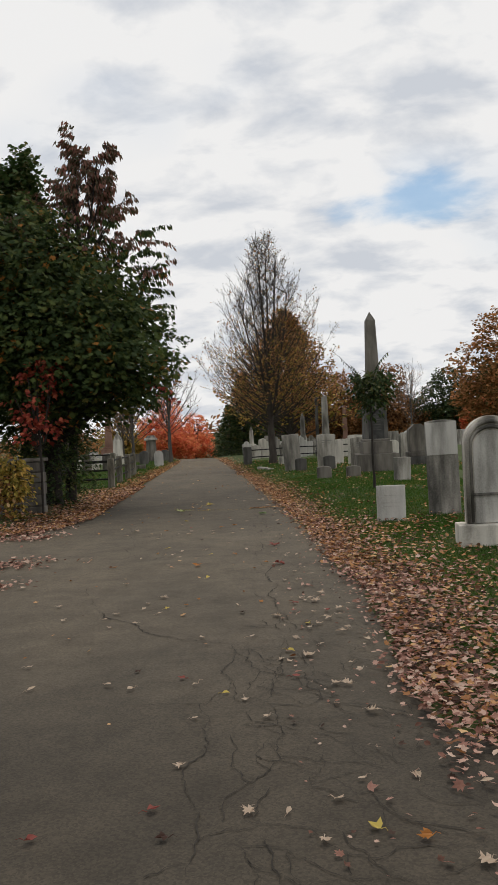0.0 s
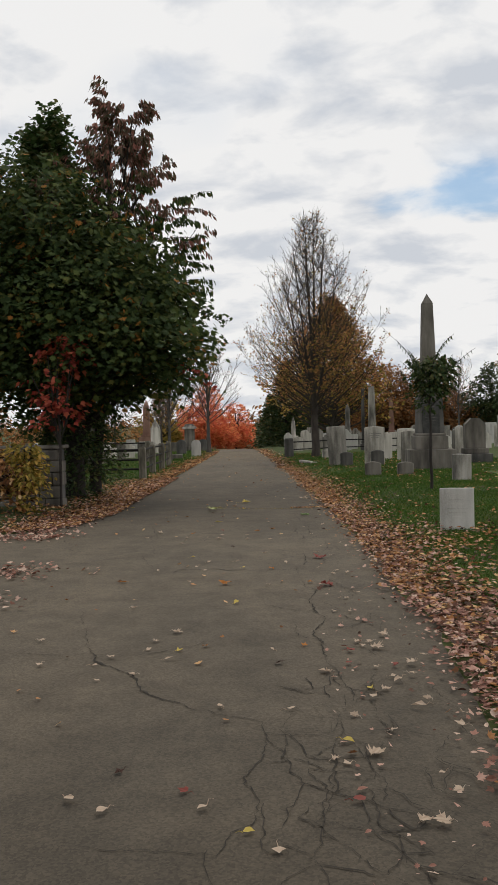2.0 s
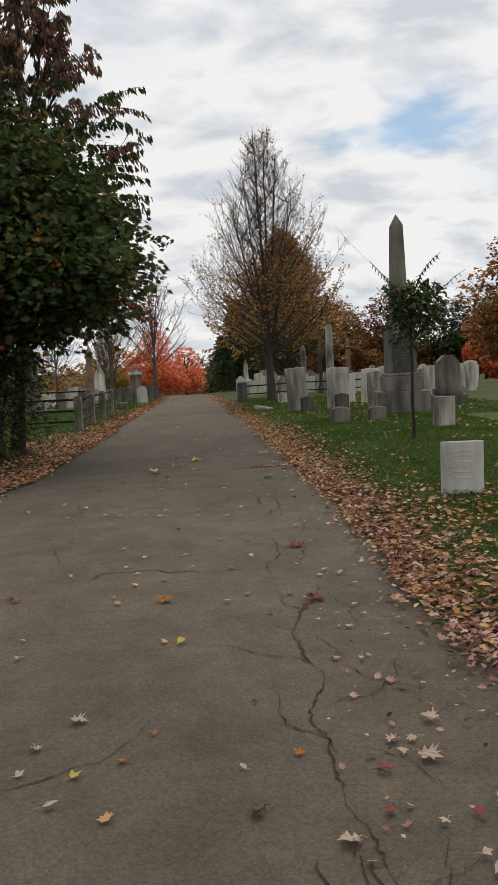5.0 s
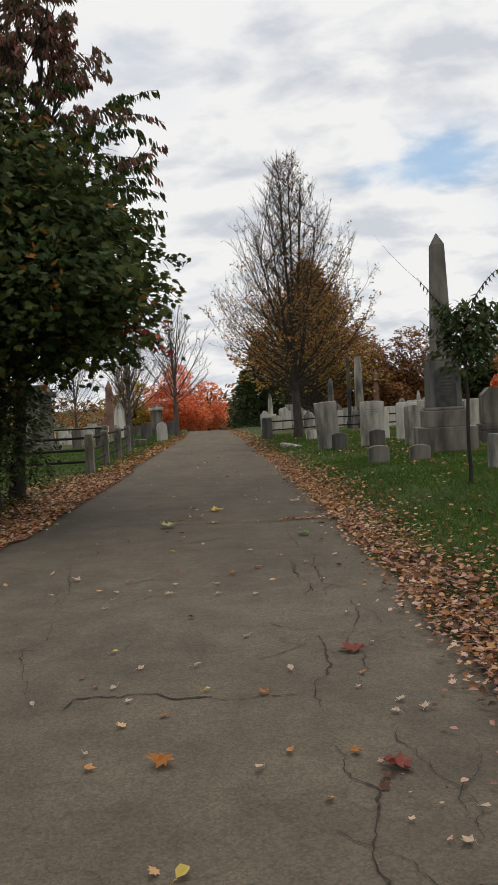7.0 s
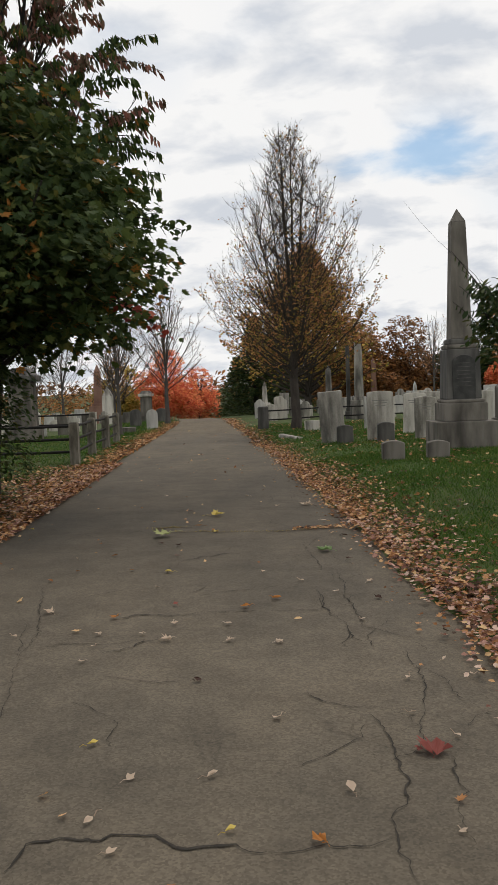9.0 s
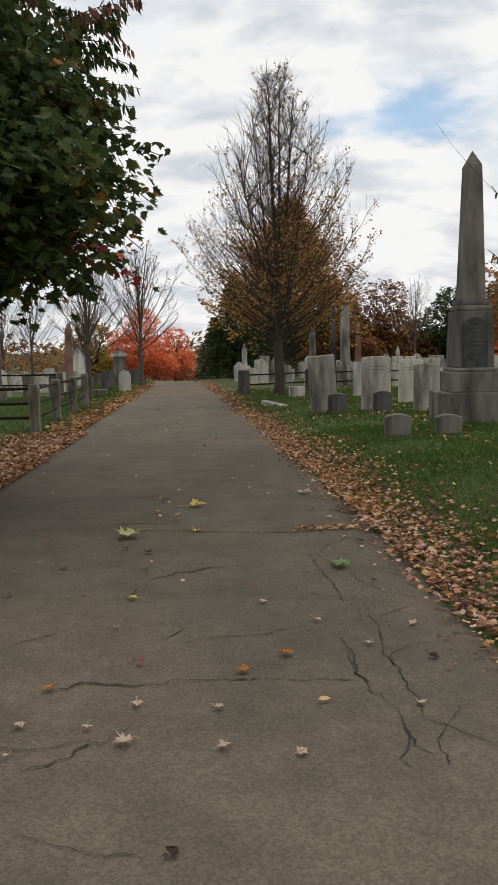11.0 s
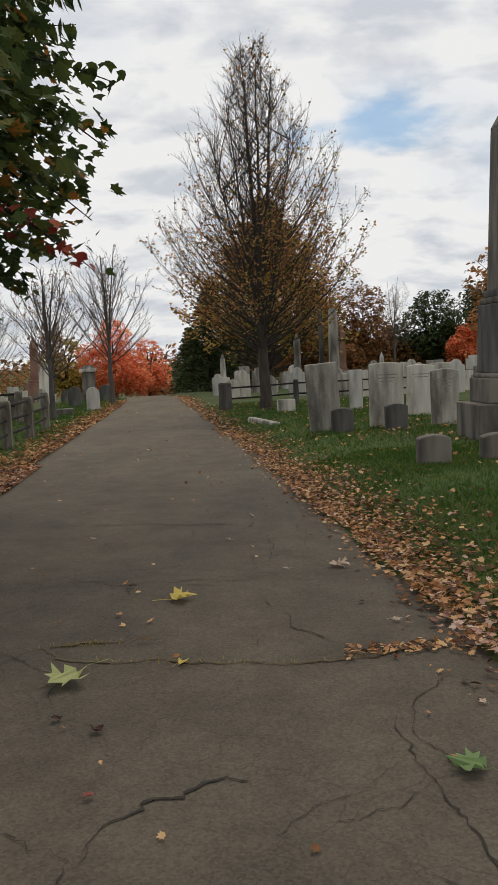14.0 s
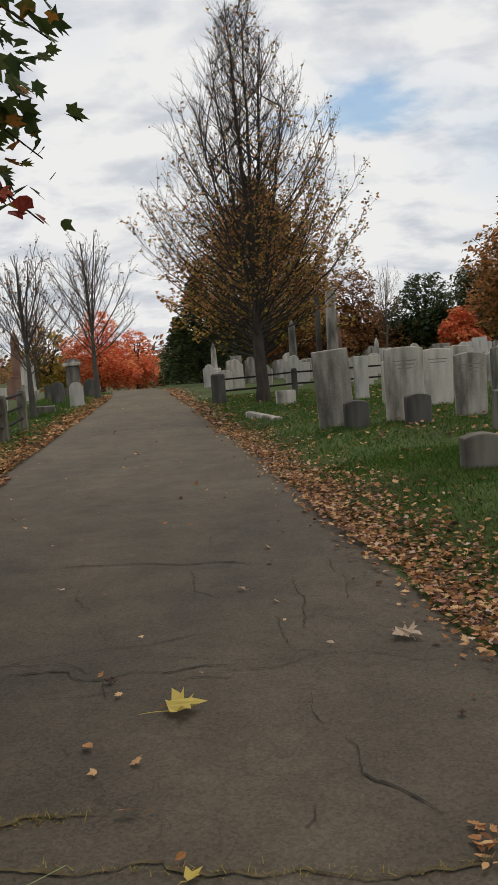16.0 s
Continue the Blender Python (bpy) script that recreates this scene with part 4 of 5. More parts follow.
# ---- headstones ----
def headstone(label, x, y, w, h, d, outline, mat="marble", turn=0.0, lean=0.0, side=0.0, base=None, panel=None, lines=0, name="headstone", group="headstones", bevel=0.015, sink=0.0):
    """An upright slab on the grass. lean: backwards, side: to its side, in degrees. base: (width, height, depth) of a plinth; lines: rows of worn lettering."""
    t = thing(name, label, "headstone", pose(x, y, land(x, y) - sink, lean, side, turn), group)
    z = 0.0
    if base:
        part("plinth", block(base[0], base[2], base[1] + 0.1, -0.1, 0.015), M[mat], t)
        z = base[1]
    bm = cut([(a, max(b, 0.0) if base else b) for a, b in outline], d, z, bevel)
    slab = part("slab", bm, M[mat], t)
    for i in range(lines):
        ww = w * (0.62 - 0.12 * ((i * 7) % 3))
        part("worn_inscription", block(ww, 0.006, 0.016, z + h * 0.8 - i * 0.06, 0, cy=-d / 2 - 0.001), M["marble_white" if mat == "marble_white" else "cut_letters"], slab)
    return t


def flat(w, h):
    return [(w / 2, -0.15), (w / 2, h), (-w / 2, h), (-w / 2, -0.15)]


def shouldered(w, h):
    r = w * 0.32
    pts = [(w / 2, -0.15), (w / 2, h - r * 1.1), (w * 0.36, h - r * 0.95)]
    for i in range(0, 9):
        a = math.pi * i / 8
        pts.append((r * math.cos(a), h - r + r * math.sin(a)))
    return pts + [(-w * 0.36, h - r * 0.95), (-w / 2, h - r * 1.1), (-w / 2, -0.15)]


# small white marker beside the lane
headstone("small white square marble marker with worn lettering", 2.295, 13.42, 0.475, 0.57, 0.06, flat(0.475, 0.57), "marble_white", 0, -1, 0.5, lines=6)
# tall two-tone slab
headstone("tall weathered marble slab, lower part dark with damp", 3.31, 14.0, 0.54, 1.60, 0.09, arched(0.54, 1.60, 0.03), "marble_dark", -3, 1, -1, lines=2)
part("upper_face", cut([(0.262, 1.0), (0.262, 1.56), (-0.262, 1.56), (-0.262, 1.0)], 0.012, 0, 0.004, y=-0.05), M["marble_white"], bpy.context.scene.objects["headstone.001"])

# round-arched tablet with a moulded border on a plinth
t = thing("headstone", "large round-arched marble tablet with moulded border on a plinth", "headstone", pose(3.13, 10.35, land(3.13, 10.35), 0, 0, -4), "headstones")
part("plinth", block(0.92, 0.42, 0.36, -0.1, 0.02), M["marble"], t)
part("tablet", cut([(a, max(b, 0.0)) for a, b in arched(0.70, 1.38, 0.35, 16)], 0.16, 0.26, 0.03), M["marble"], t)
for nm, w, hgt, dd in (("outer_moulding", 0.62, 1.31, 0.03), ("inner_moulding", 0.54, 1.24, 0.024)):
    ring = arched(w, hgt, w / 2, 20)
    pts = [Vector((a, -0.085, 0.26 + max(0.02, b))) for a, b in ring]
    sh = Shell()
    sh.tube(pts, [dd] * len(pts), 8)
    part(nm, sh, M["marble_dark"], t, smooth=True)
part("inset_panel", cut([(a, max(b, 0.0)) for a, b in arched(0.46, 1.18, 0.23, 16)], 0.01, 0.27, 0.003, y=-0.082), M["marble_white"], t)
part("ledge", block(0.50, 0.05, 0.035, 0.62, 0.008, cy=-0.09), M["marble_dark"], t)

# the obelisk
t = thing("obelisk", "tall grey granite obelisk on a stepped base with bronze-dark tablet", "monument", pose(3.64, 24.76, land(3.64, 24.76)), "")
part("lower_step", block(1.22, 1.15, 0.66, -0.15, 0.02), M["granite"], t)
part("upper_step", block(0.88, 0.88, 0.36, 0.513, 0.02), M["granite"], t)
part("step_moulding", block(0.80, 0.80, 0.07, 0.876, 0.03), M["granite"], t)
die = part("die", block(0.70, 0.70, 1.0, 0.949, 0.02, 0.93), M["granite_dark"], t)
part("tablet", cut(arched(0.46, 0.80, 0.12), 0.05, 1.03, 0.012, y=-0.335), M["bronze"], die)
for i in range(7):
    part("worn_inscription", block(0.30 - 0.05 * (i % 2), 0.006, 0.014, 1.66 - i * 0.075, 0, cy=-0.363), M["granite_dark"], die)
part("cornice", block(0.62, 0.62, 0.09, 1.952, 0.03), M["granite"], t)
part("collar", block(0.54, 0.54, 0.11, 2.045, 0.03), M["granite_dark"], t)
part("shaft", block(0.43, 0.43, 2.32, 2.158, 0.008, 0.66), M["granite"], t)
part("tip", block(0.284, 0.284, 0.27, 4.48, 0.0, 0.03), M["granite"], t)

# footstones in the lawn
for x, y, w, h in ((1.88, 22.34, 0.39, 0.30), (2.69, 22.46, 0.39, 0.27), (1.47, 26.85, 0.37, 0.38), (2.39, 26.75, 0.38, 0.42)):
    headstone("low grey granite footstone with a bowed pale top", x, y, w, h + 0.02, 0.20, arched(w, h + 0.02, 0.045), "granite" if y < 25 else "granite_dark", 0, 0, 0, name="footstone", group="footstones", bevel=0.02)

# slabs behind them
headstone("leaning weathered marble slab streaked dark", 1.25, 27.35, 0.57, 1.18, 0.09, flat(0.57, 1.18), "marble_dark", 4, 3, -4, bevel=0.02)
headstone("pale upright marble slab with worn lettering", 2.37, 27.45, 0.62, 1.14, 0.10, arched(0.62, 1.14, 0.03), "marble", 2, 0, 0, lines=3)
headstone("broad weathered marble slab with worn lettering", 3.66, 30.2, 0.60, 1.06, 0.09, arched(0.60, 1.06, 0.03), "marble", 0, 1, 1, lines=2)
headstone("pale upright marble slab in the grass", 4.45, 31.5, 0.50, 1.08, 0.09, flat(0.50, 1.08), "marble", 0, 0, 0)
headstone("marble slab with a bowed top", 3.42, 27.4, 0.50, 0.98, 0.10, arched(0.50, 0.98, 0.04), "marble", -2, 0, 0, lines=3)
headstone("small stained marble block marker", 3.62, 20.1, 0.40, 0.55, 0.14, flat(0.40, 0.55), "marble_dark", 3, 0, 1)
headstone("grey marble slab beside the obelisk", 5.5, 30.0, 0.45, 1.05, 0.10, flat(0.45, 1.05), "marble")
headstone("grey marble slab with bowed top", 5.95, 33.0, 0.50, 1.0, 0.10, arched(0.50, 1.0, 0.05), "marble_dark")
headstone("pale upright marble slab in the grass", 4.95, 34.0, 0.50, 1.02, 0.10, flat(0.50, 1.02), "marble")
headstone("narrow white marble slab behind others", 2.95, 34.2, 0.34, 1.0, 0.10, flat(0.34, 1.0), "marble_white")
headstone("narrow white marble marker in grass", 2.75, 29.5, 0.14, 0.62, 0.12, arched(0.14, 0.62, 0.05), "marble_white")
headstone("grey slab with rounded top", 3.1, 31.5, 0.46, 0.92, 0.10, arched(0.46, 0.92, 0.08), "marble")
headstone("low pale stone block in the grass", 1.15, 34.6, 0.42, 0.30, 0.30, flat(0.42, 0.30), "marble", 15, name="stone_block", group="")
# domed grey monument on two steps
t = thing("monument", "grey granite monument with a pointed top on steps", "monument", pose(5.35, 27.2, land(5.35, 27.2)), "")
part("step", block(0.95, 0.7, 0.35, -0.1, 0.02), M["granite_dark"], t)
part("plinth", block(0.75, 0.55, 0.16, 0.253, 0.03), M["granite"], t)
part("die", cut([(0.30, 0.0), (0.30, 0.72), (0.12, 0.90), (-0.12, 0.90), (-0.30, 0.72), (-0.30, 0.0)], 0.40, 0.416, 0.02), M["granite"], t)

# rows of stones further back
random.seed(81)
ROWS_BACK = [(36.5, 5.0, 9.0, 5), (40.5, 3.9, 10, 8), (43.5, -0.6, 10, 14), (47.5, -1.2, 11, 14), (52, 0.2, 13, 13), (58, 1.0, 15, 12)]
for y, a, b, n in ROWS_BACK:
    for i in range(n):
        x = a + (b - a) * (i + random.uniform(0.2, 0.8)) / n
        yy = y + random.uniform(-0.8, 0.8)
        w, h = random.uniform(0.38, 0.62), random.uniform(0.65, 1.15)
        kind = random.choice(("flat", "bow", "bow", "shoulder"))
        out = flat(w, h) if kind == "flat" else arched(w, h, w * random.uniform(0.08, 0.4)) if kind == "bow" else shouldered(w, h)
        mt = random.choice(("marble", "marble", "marble_white", "marble_dark"))
        headstone({"marble": "grey weathered marble headstone in a back row", "marble_white": "pale marble headstone in a back row", "marble_dark": "dark-stained marble headstone in a back row"}[mt], x, yy, w, h, 0.09, out, mt, random.uniform(-6, 6), random.uniform(-3, 3), random.uniform(-2.5, 2.5))


def small_obelisk(label, x, y, h, w, mat, base_h=0.5, base_w=0.6, top=0.7, point=0.05):
    t = thing("obelisk", label, "monument", pose(x, y, land(x, y)), "distant obelisks")
    part("base", block(base_w, base_w, base_h + 0.1, -0.1, 0.02), M[mat], t)
    part("plinth", block(base_w * 0.72, base_w * 0.72, 0.14, base_h + 0.003, 0.03), M[mat], t)
    part("shaft", block(w, w, h - base_h - 0.14 - w, base_h + 0.146, 0.01, top), M[mat], t)
    part("tip", block(w * top, w * top, w * 0.95, h - w + 0.006, 0, point), M[mat], t)


small_obelisk("small white marble obelisk", 10.8, 70, 2.6, 0.34, "marble_white", 0.7, 0.8)
small_obelisk("slim brownstone obelisk on a base", 5.82, 55, 3.0, 0.32, "brownstone", 0.7, 0.62)
small_obelisk("pale stone pillar monument", 2.52, 45, 2.3, 0.27, "marble_dark", 0.5, 0.5, 0.85)
small_obelisk("tall dark stone column monument", 3.52, 42, 3.05, 0.36, "marble_dark", 0.75, 0.7, 0.8, 0.85)
small_obelisk("thin dark stone shaft beside the column", 3.12, 42.3, 3.0, 0.16, "granite_dark", 0.3, 0.3, 0.9, 0.8)
small_obelisk("pale obelisk monument near the lane", -0.33, 50, 1.75, 0.28, "marble", 0.5, 0.75)
small_obelisk("tall obelisk on a brownstone base", -10.75, 60, 3.75, 0.5, "brownstone", 1.15, 1.0, 0.75)
small_obelisk("pale square marble pillar monument", -9.6, 57, 2.2, 0.6, "marble", 0.4, 0.9, 0.95)


# pedestal monuments with a cap
def pedestal(label, x, y, w, h, mat, cap="marble_dark"):
    t = thing("monument", label, "monument", pose(x, y, land(x, y)), "pedestal monuments")
    part("plinth", block(w * 1.3, w * 1.3, h * 0.18 + 0.1, -0.1, 0.02), M[mat], t)
    part("die", block(w, w, h * 0.62, h * 0.18 + 0.003, 0.02, 0.94), M[mat], t)
    part("cornice", block(w * 1.3, w * 1.3, h * 0.09, h * 0.8 + 0.006, 0.03), M[cap], t)
    part("cap", block(w * 1.1, w * 1.1, h * 0.1, h * 0.89 + 0.009, 0.02, 0.6), M[cap], t)


pedestal("tall pedestal monument with a moulded cap", -7.05, 55, 0.62, 1.75, "granite")
pedestal("large grey pedestal monument with a moulded cap", -9.0, 37.5, 0.85, 2.6, "granite", "granite_dark")
headstone("bright white arched headstone beside the lane", -5.0, 42, 0.46, 0.80, 0.10, arched(0.46, 0.80, 0.2), "marble_white", 12, 0, 0)
headstone("dark grey headstone with rounded top", -6.3, 46, 0.52, 0.78, 0.12, arched(0.52, 0.78, 0.15), "granite_dark")
headstone("pale square marble headstone on grass", -6.6, 48, 0.34, 0.68, 0.12, flat(0.34, 0.68), "marble")
headstone("low stone slab near the small tree", -5.75, 40.4, 0.6, 0.20, 0.4, flat(0.6, 0.20), "granite", 8, name="stone_block", group="")
headstone("dark headstone beside the tree", -5.55, 49.5, 0.5, 0.7, 0.12, arched(0.5, 0.7, 0.1), "granite_dark")
random.seed(82)
for y, a, b, n in ((40, -12.5, -7.2, 7), (44, -14, -7.4, 8), (50, -16, -7.0, 8), (56, -18, -8, 8)):
    for i in range(n):
        x = a + (b - a) * (i + random.uniform(0.2, 0.8)) / n
        w, h = random.uniform(0.4, 0.65), random.uniform(0.45, 0.85)
        mt = random.choice(("marble_white", "marble", "marble", "granite"))
        headstone("pale headstone across the far lawn" if mt != "granite" else "grey granite headstone across the far lawn", x, y + random.uniform(-1, 1), w, h, 0.12, random.choice((flat(w, h), arched(w, h, w * 0.35), shouldered(w, h))), mt, random.uniform(-8, 8), random.uniform(-2, 2), random.uniform(-2, 2))

# old stone wall end beside the maple
t = thing("stone_wall", "low rough grey granite wall with a flat coping", "wall", pose(0, 0, 0), "", "structure")
part("wall_core", block(3.3, 0.24, 1.25, -0.1, 0.0, cx=-6.12, cy=17.37), M["granite_dark"], t)
random.seed(83)
z = -0.05
for row in range(5):
    h = (0.27, 0.24, 0.26, 0.22, 0.22)[row]
    x = -7.8
    while x < -4.5:
        w = min(random.uniform(0.32, 0.62), -4.44 - x)
        if w > 0.08:
            part("stone", block(w - 0.014, 0.34 + random.uniform(-0.03, 0.03), h - 0.014, z, 0.022, cx=x + w / 2, cy=17.35), M["granite"], t)
        x += w
    z += h
part("coping", block(3.45, 0.42, 0.07, z + 0.003, 0.02, cx=-6.12, cy=17.35), M["granite"], t)

# stone edging lying at the lane's verge
headstone("pale stone kerb lying in the grass", 0.33, 31.0, 0.18, 0.055, 2.0, flat(0.18, 0.055), "marble", 13, name="kerb_stone", group="", bevel=0.03)


# ---- fences ----
def stone_post(x, y, h=0.92, w=0.2, turn=0.0, mat="post_stone"):
    t = thing("fence_post", "square weathered stone fence post", "fence post", pose(x, y, land(x, y), 0, 0, turn), "stone fence posts")
    part("shaft", block(w, w, h + 0.12, -0.15, 0.012, 0.96), M[mat], t)
    part("top", block(w * 0.94, w * 0.94, 0.035, h - 0.028, 0.012, 0.8), M[mat], t)


def rails(label, ends, heights, r=0.03, mat="iron"):
    """Round rails from post to post, sagging a little."""
    t = thing("fence_rails", label, "fence", pose(0, 0, 0))
    for (x0, y0), (x1, y1) in zip(ends, ends[1:]):
        for h in heights:
            a, b = Vector((x0, y0, land(x0, y0) + h)), Vector((x1, y1, land(x1, y1) + h))
            mid = (a + b) / 2 - Vector((0, 0, 0.012))
            sh = Shell()
            sh.tube([a, mid, b], [r] * 3, 8)
            part("rail", sh, M[mat], t, smooth=True)


POSTS = [(-4.57, 25.97), (-4.83, 29.06), (-4.91, 31.4), (-5.14, 34.37)]
SIDE = [(-4.57, 25.97), (-7.4, 26.3), (-10.2, 26.6)]
BACK = [(-6.6, 37.8), (-9.4, 38.2), (-12.2, 38.6)]
for x, y in POSTS + SIDE[1:] + BACK:
    stone_post(x, y, turn=random.uniform(-4, 4))
rails("three dark iron rails between stone posts", POSTS, (0.84, 0.55, 0.27))
rails("three dark iron rails between stone posts", SIDE, (0.84, 0.55, 0.27))
rails("two dark iron rails between stone posts", BACK, (0.84, 0.5))
FRONT = [(-0.42, 37.6), (1.75, 38.0), (3.75, 38.2), (5.9, 38.6)]
for i, (x, y) in enumerate(FRONT):
    stone_post(x, y, 0.72 if i else 0.78, 0.16 if i else 0.40, mat="granite_dark")
rails("two dark iron rails round a family plot", FRONT, (0.62, 0.30), 0.025)


# ---- cracks in the asphalt ----
road = bpy.context.scene.objects["road"]


random.seed(89)


def crack(points, width=0.014, mat="crack", rough=0.035, name="crack", into=None):
    """An uneven open crack along a line of (x, y), a shallow dark strip in the road's skin."""
    pts = []
    for (x0, y0), (x1, y1) in zip(points, points[1:]):
        n = max(2, int(math.hypot(x1 - x0, y1 - y0) / 0.03))
        for i in range(n):
            pts.append((x0 + (x1 - x0) * i / n, y0 + (y1 - y0) * i / n))
    pts.append(points[-1])
    sh = into or Shell()
    base = len(sh.v)
    m = len(pts)
    for i, (x, y) in enumerate(pts):
        x1, y1 = pts[min(i + 1, m - 1)]
        x0, y0 = pts[max(i - 1, 0)]
        dx, dy = x1 - x0, y1 - y0
        ln = math.hypot(dx, dy) or 1
        w = 0.62 * width * random.uniform(0.4, 1.5) * max(0.3, 0.75 + 0.9 * noise.noise(Vector((x * 3.1, y * 3.1, 9.1)))) * min(1.0, 0.3 + 5 * min(i, m - 1 - i) / m)
        cx = x + rough * noise.noise(Vector((x * 6, y * 6, 2.2))) + rough * 0.55 * noise.noise(Vector((x * 21, y * 21, 4.2)))
        cy = y + rough * noise.noise(Vector((x * 6, y * 6, 12.2))) + rough * 0.55 * noise.noise(Vector((x * 21, y * 21, 14.2)))
        cx, cy = cx + random.gauss(0, 0.003), cy + random.gauss(0, 0.004)
        sh.v.append(Vector((cx - dy / ln * w / 2, cy + dx / ln * w / 2, 0.0065 + drop(y))))
        sh.v.append(Vector((cx + dy / ln * w / 2, cy - dx / ln * w / 2, 0.0065 + drop(y))))
    for i in range(m - 1):
        sh.f.append((base + 2 * i, base + 2 * i + 1, base + 2 * i + 3, base + 2 * i + 2))
    if into:
        return None
    return part(name, sh, M[mat], road)


crack([(-1.42, 7.32), (-1.28, 6.98), (-1.1, 6.82), (-0.96, 6.65), (-0.86, 6.36), (-0.7, 6.22), (-0.52, 6.04), (-0.43, 6.01)], 0.022)
crack([(-0.43, 6.01), (-0.23, 5.89), (-0.12, 5.84)], 0.011)
crack([(-1.79, 8.53), (-1.42, 7.32)], 0.008)
crack([(-0.07, 5.6), (-0.1, 5.34), (-0.15, 5.17), (-0.15, 5.05), (-0.09, 4.96), (-0.1, 4.76), (-0.17, 4.63), (-0.19, 4.47)], 0.014)
crack([(-0.12, 5.84), (-0.07, 5.6), (0.01, 5.42), (0.02, 5.33), (-0.1, 5.29)], 0.01)
crack([(0.01, 5.68), (0.02, 5.39), (0.07, 5.16), (0.11, 5.06), (0.06, 4.87), (0.04, 4.69)], 0.012)
crack([(-0.09, 4.96), (-0.06, 4.73), (-0.01, 4.47)], 0.01)
crack([(0.11, 5.06), (0.21, 5.03), (0.19, 4.79), (0.19, 4.58), (0.15, 4.46)], 0.012)
crack([(0.32, 5.93), (0.26, 5.43), (0.26, 5.03), (0.2, 4.79)], 0.011)
crack([(-0.11, 5.7), (0.04, 5.62), (0.23, 5.67), (0.32, 5.93), (0.36, 6.24)], 0.01)
crack([(0.3, 5.66), (0.39, 5.53), (0.46, 5.06), (0.41, 4.85)], 0.01)
crack([(0.47, 6.32), (0.51, 5.91), (0.53, 5.64)], 0.009)
crack([(0.35, 5.07), (0.39, 4.98), (0.41, 4.74), (0.46, 4.66), (0.46, 4.45)], 0.012)
crack([(-0.25, 4.5), (-0.17, 4.2), (-0.19, 3.9), (-0.16, 3.75), (-0.26, 3.51), (-0.24, 3.29), (-0.14, 3.06), (-0.15, 2.82), (-0.17, 2.57)], 0.017)
crack([(-0.74, 4.52), (-0.47, 4.5), (-0.23, 4.47)], 0.008)
crack([(-0.15, 2.82), (-0.03, 2.9), (0.13, 2.93)], 0.011)
crack([(-0.18, 2.65), (-0.32, 2.54)], 0.014)
crack([(-0.03, 3.96), (-0.02, 3.52), (0.06, 3.35), (0.22, 3.6)], 0.012)
crack([(0.06, 3.35), (-0.04, 3.21), (-0.03, 2.95)], 0.011)
crack([(0.13, 2.84), (0.16, 2.62), (0.17, 2.48)], 0.012)
crack([(0.09, 9.68), (0.16, 9.37), (0.25, 9.22), (0.18, 8.86), (0.19, 8.43), (0.31, 8.09), (0.22, 7.82), (0.2, 7.61), (0.25, 7.41), (0.25, 7.13), (0.27, 6.89), (0.32, 6.73), (0.36, 6.55), (0.37, 6.42), (0.4, 6.32), (0.39, 6.15)], 0.016)
crack([(0.26, 6.72), (0.25, 6.53), (0.26, 6.33), (0.26, 6.16)], 0.01)
crack([(-2.04, 13.2), (-1.67, 11.57), (-1.8, 11.35), (-1.48, 10.43)], 0.01)
crack([(0.56, 6.7), (0.52, 6.44), (0.54, 6.19)], 0.01)
crack([(-1.27, 10.25), (-1.23, 10.41), (-1.13, 10.42), (-0.97, 10.42), (-0.92, 10.46), (-0.78, 10.43), (-0.67, 10.35), (-0.53, 10.34), (-0.38, 10.3)], 0.026)
crack([(-0.38, 10.3), (-0.23, 10.33), (0.02, 10.35)], 0.01)
crack([(0.08, 11.48), (0.15, 11.22), (0.16, 10.94), (0.15, 10.66), (0.06, 10.5), (0.04, 10.28), (0.07, 10.12)], 0.013)
crack([(0.42, 12.39), (0.41, 11.75), (0.32, 11.33), (0.29, 11.04)], 0.01)
crack([(0.37, 10.98), (0.35, 10.69), (0.28, 10.49), (0.28, 10.3)], 0.01)
crack([(0.13, 10.94), (0.22, 11.04), (0.32, 11.21)], 0.009)
crack([(-1.29, 12.07), (-1.06, 11.98), (-0.82, 11.94)], 0.009)
crack([(-1.86, 12.41), (-1.88, 12.98), (-2.2, 14.26)], 0.012)
crack([(-1.44, 13.25), (-1.31, 13.33), (-1.2, 13.32), (-1.05, 13.28), (-0.94, 13.28), (-0.87, 13.34), (-0.61, 13.33), (-0.41, 13.33)], 0.02)
crack([(-0.41, 13.33), (-0.17, 13.31), (0.05, 13.29)], 0.01)
crack([(-1.36, 12.5), (-1.28, 12.58), (-1.21, 12.68), (-1.13, 12.73), (-1.02, 12.83)], 0.026, rough=0.08)
crack([(-1.78, 13.85), (-1.65, 13.96), (-1.58, 14.07)], 0.014)
crack([(-0.03, 13.94), (0.03, 13.6), (0.03, 13.27), (0.09, 13.12), (0.11, 12.9), (0.12, 12.79), (0.14, 12.64), (0.22, 12.56)], 0.015)
crack([(0.2, 14.52), (0.22, 14.09), (0.17, 13.6), (0.22, 13.43), (0.21, 13.17), (0.24, 13.03), (0.24, 12.86)], 0.014)
crack([(0.12, 12.79), (0.11, 12.64), (0.06, 12.51), (0.09, 12.42)], 0.012)
crack([(-0.95, 14.18), (-0.87, 14.1), (-0.98, 13.88)], 0.012)
crack([(-1.22, 14.93), (-1.19, 14.99), (-1.12, 15.15), (-1.06, 15.24), (-0.87, 15.29), (-0.78, 15.35), (-0.59, 15.31)], 0.03, rough=0.08)
crack([(-1.49, 15.14), (-1.37, 15.07), (-1.27, 15.01), (-1.22, 14.93)], 0.02, rough=0.08)
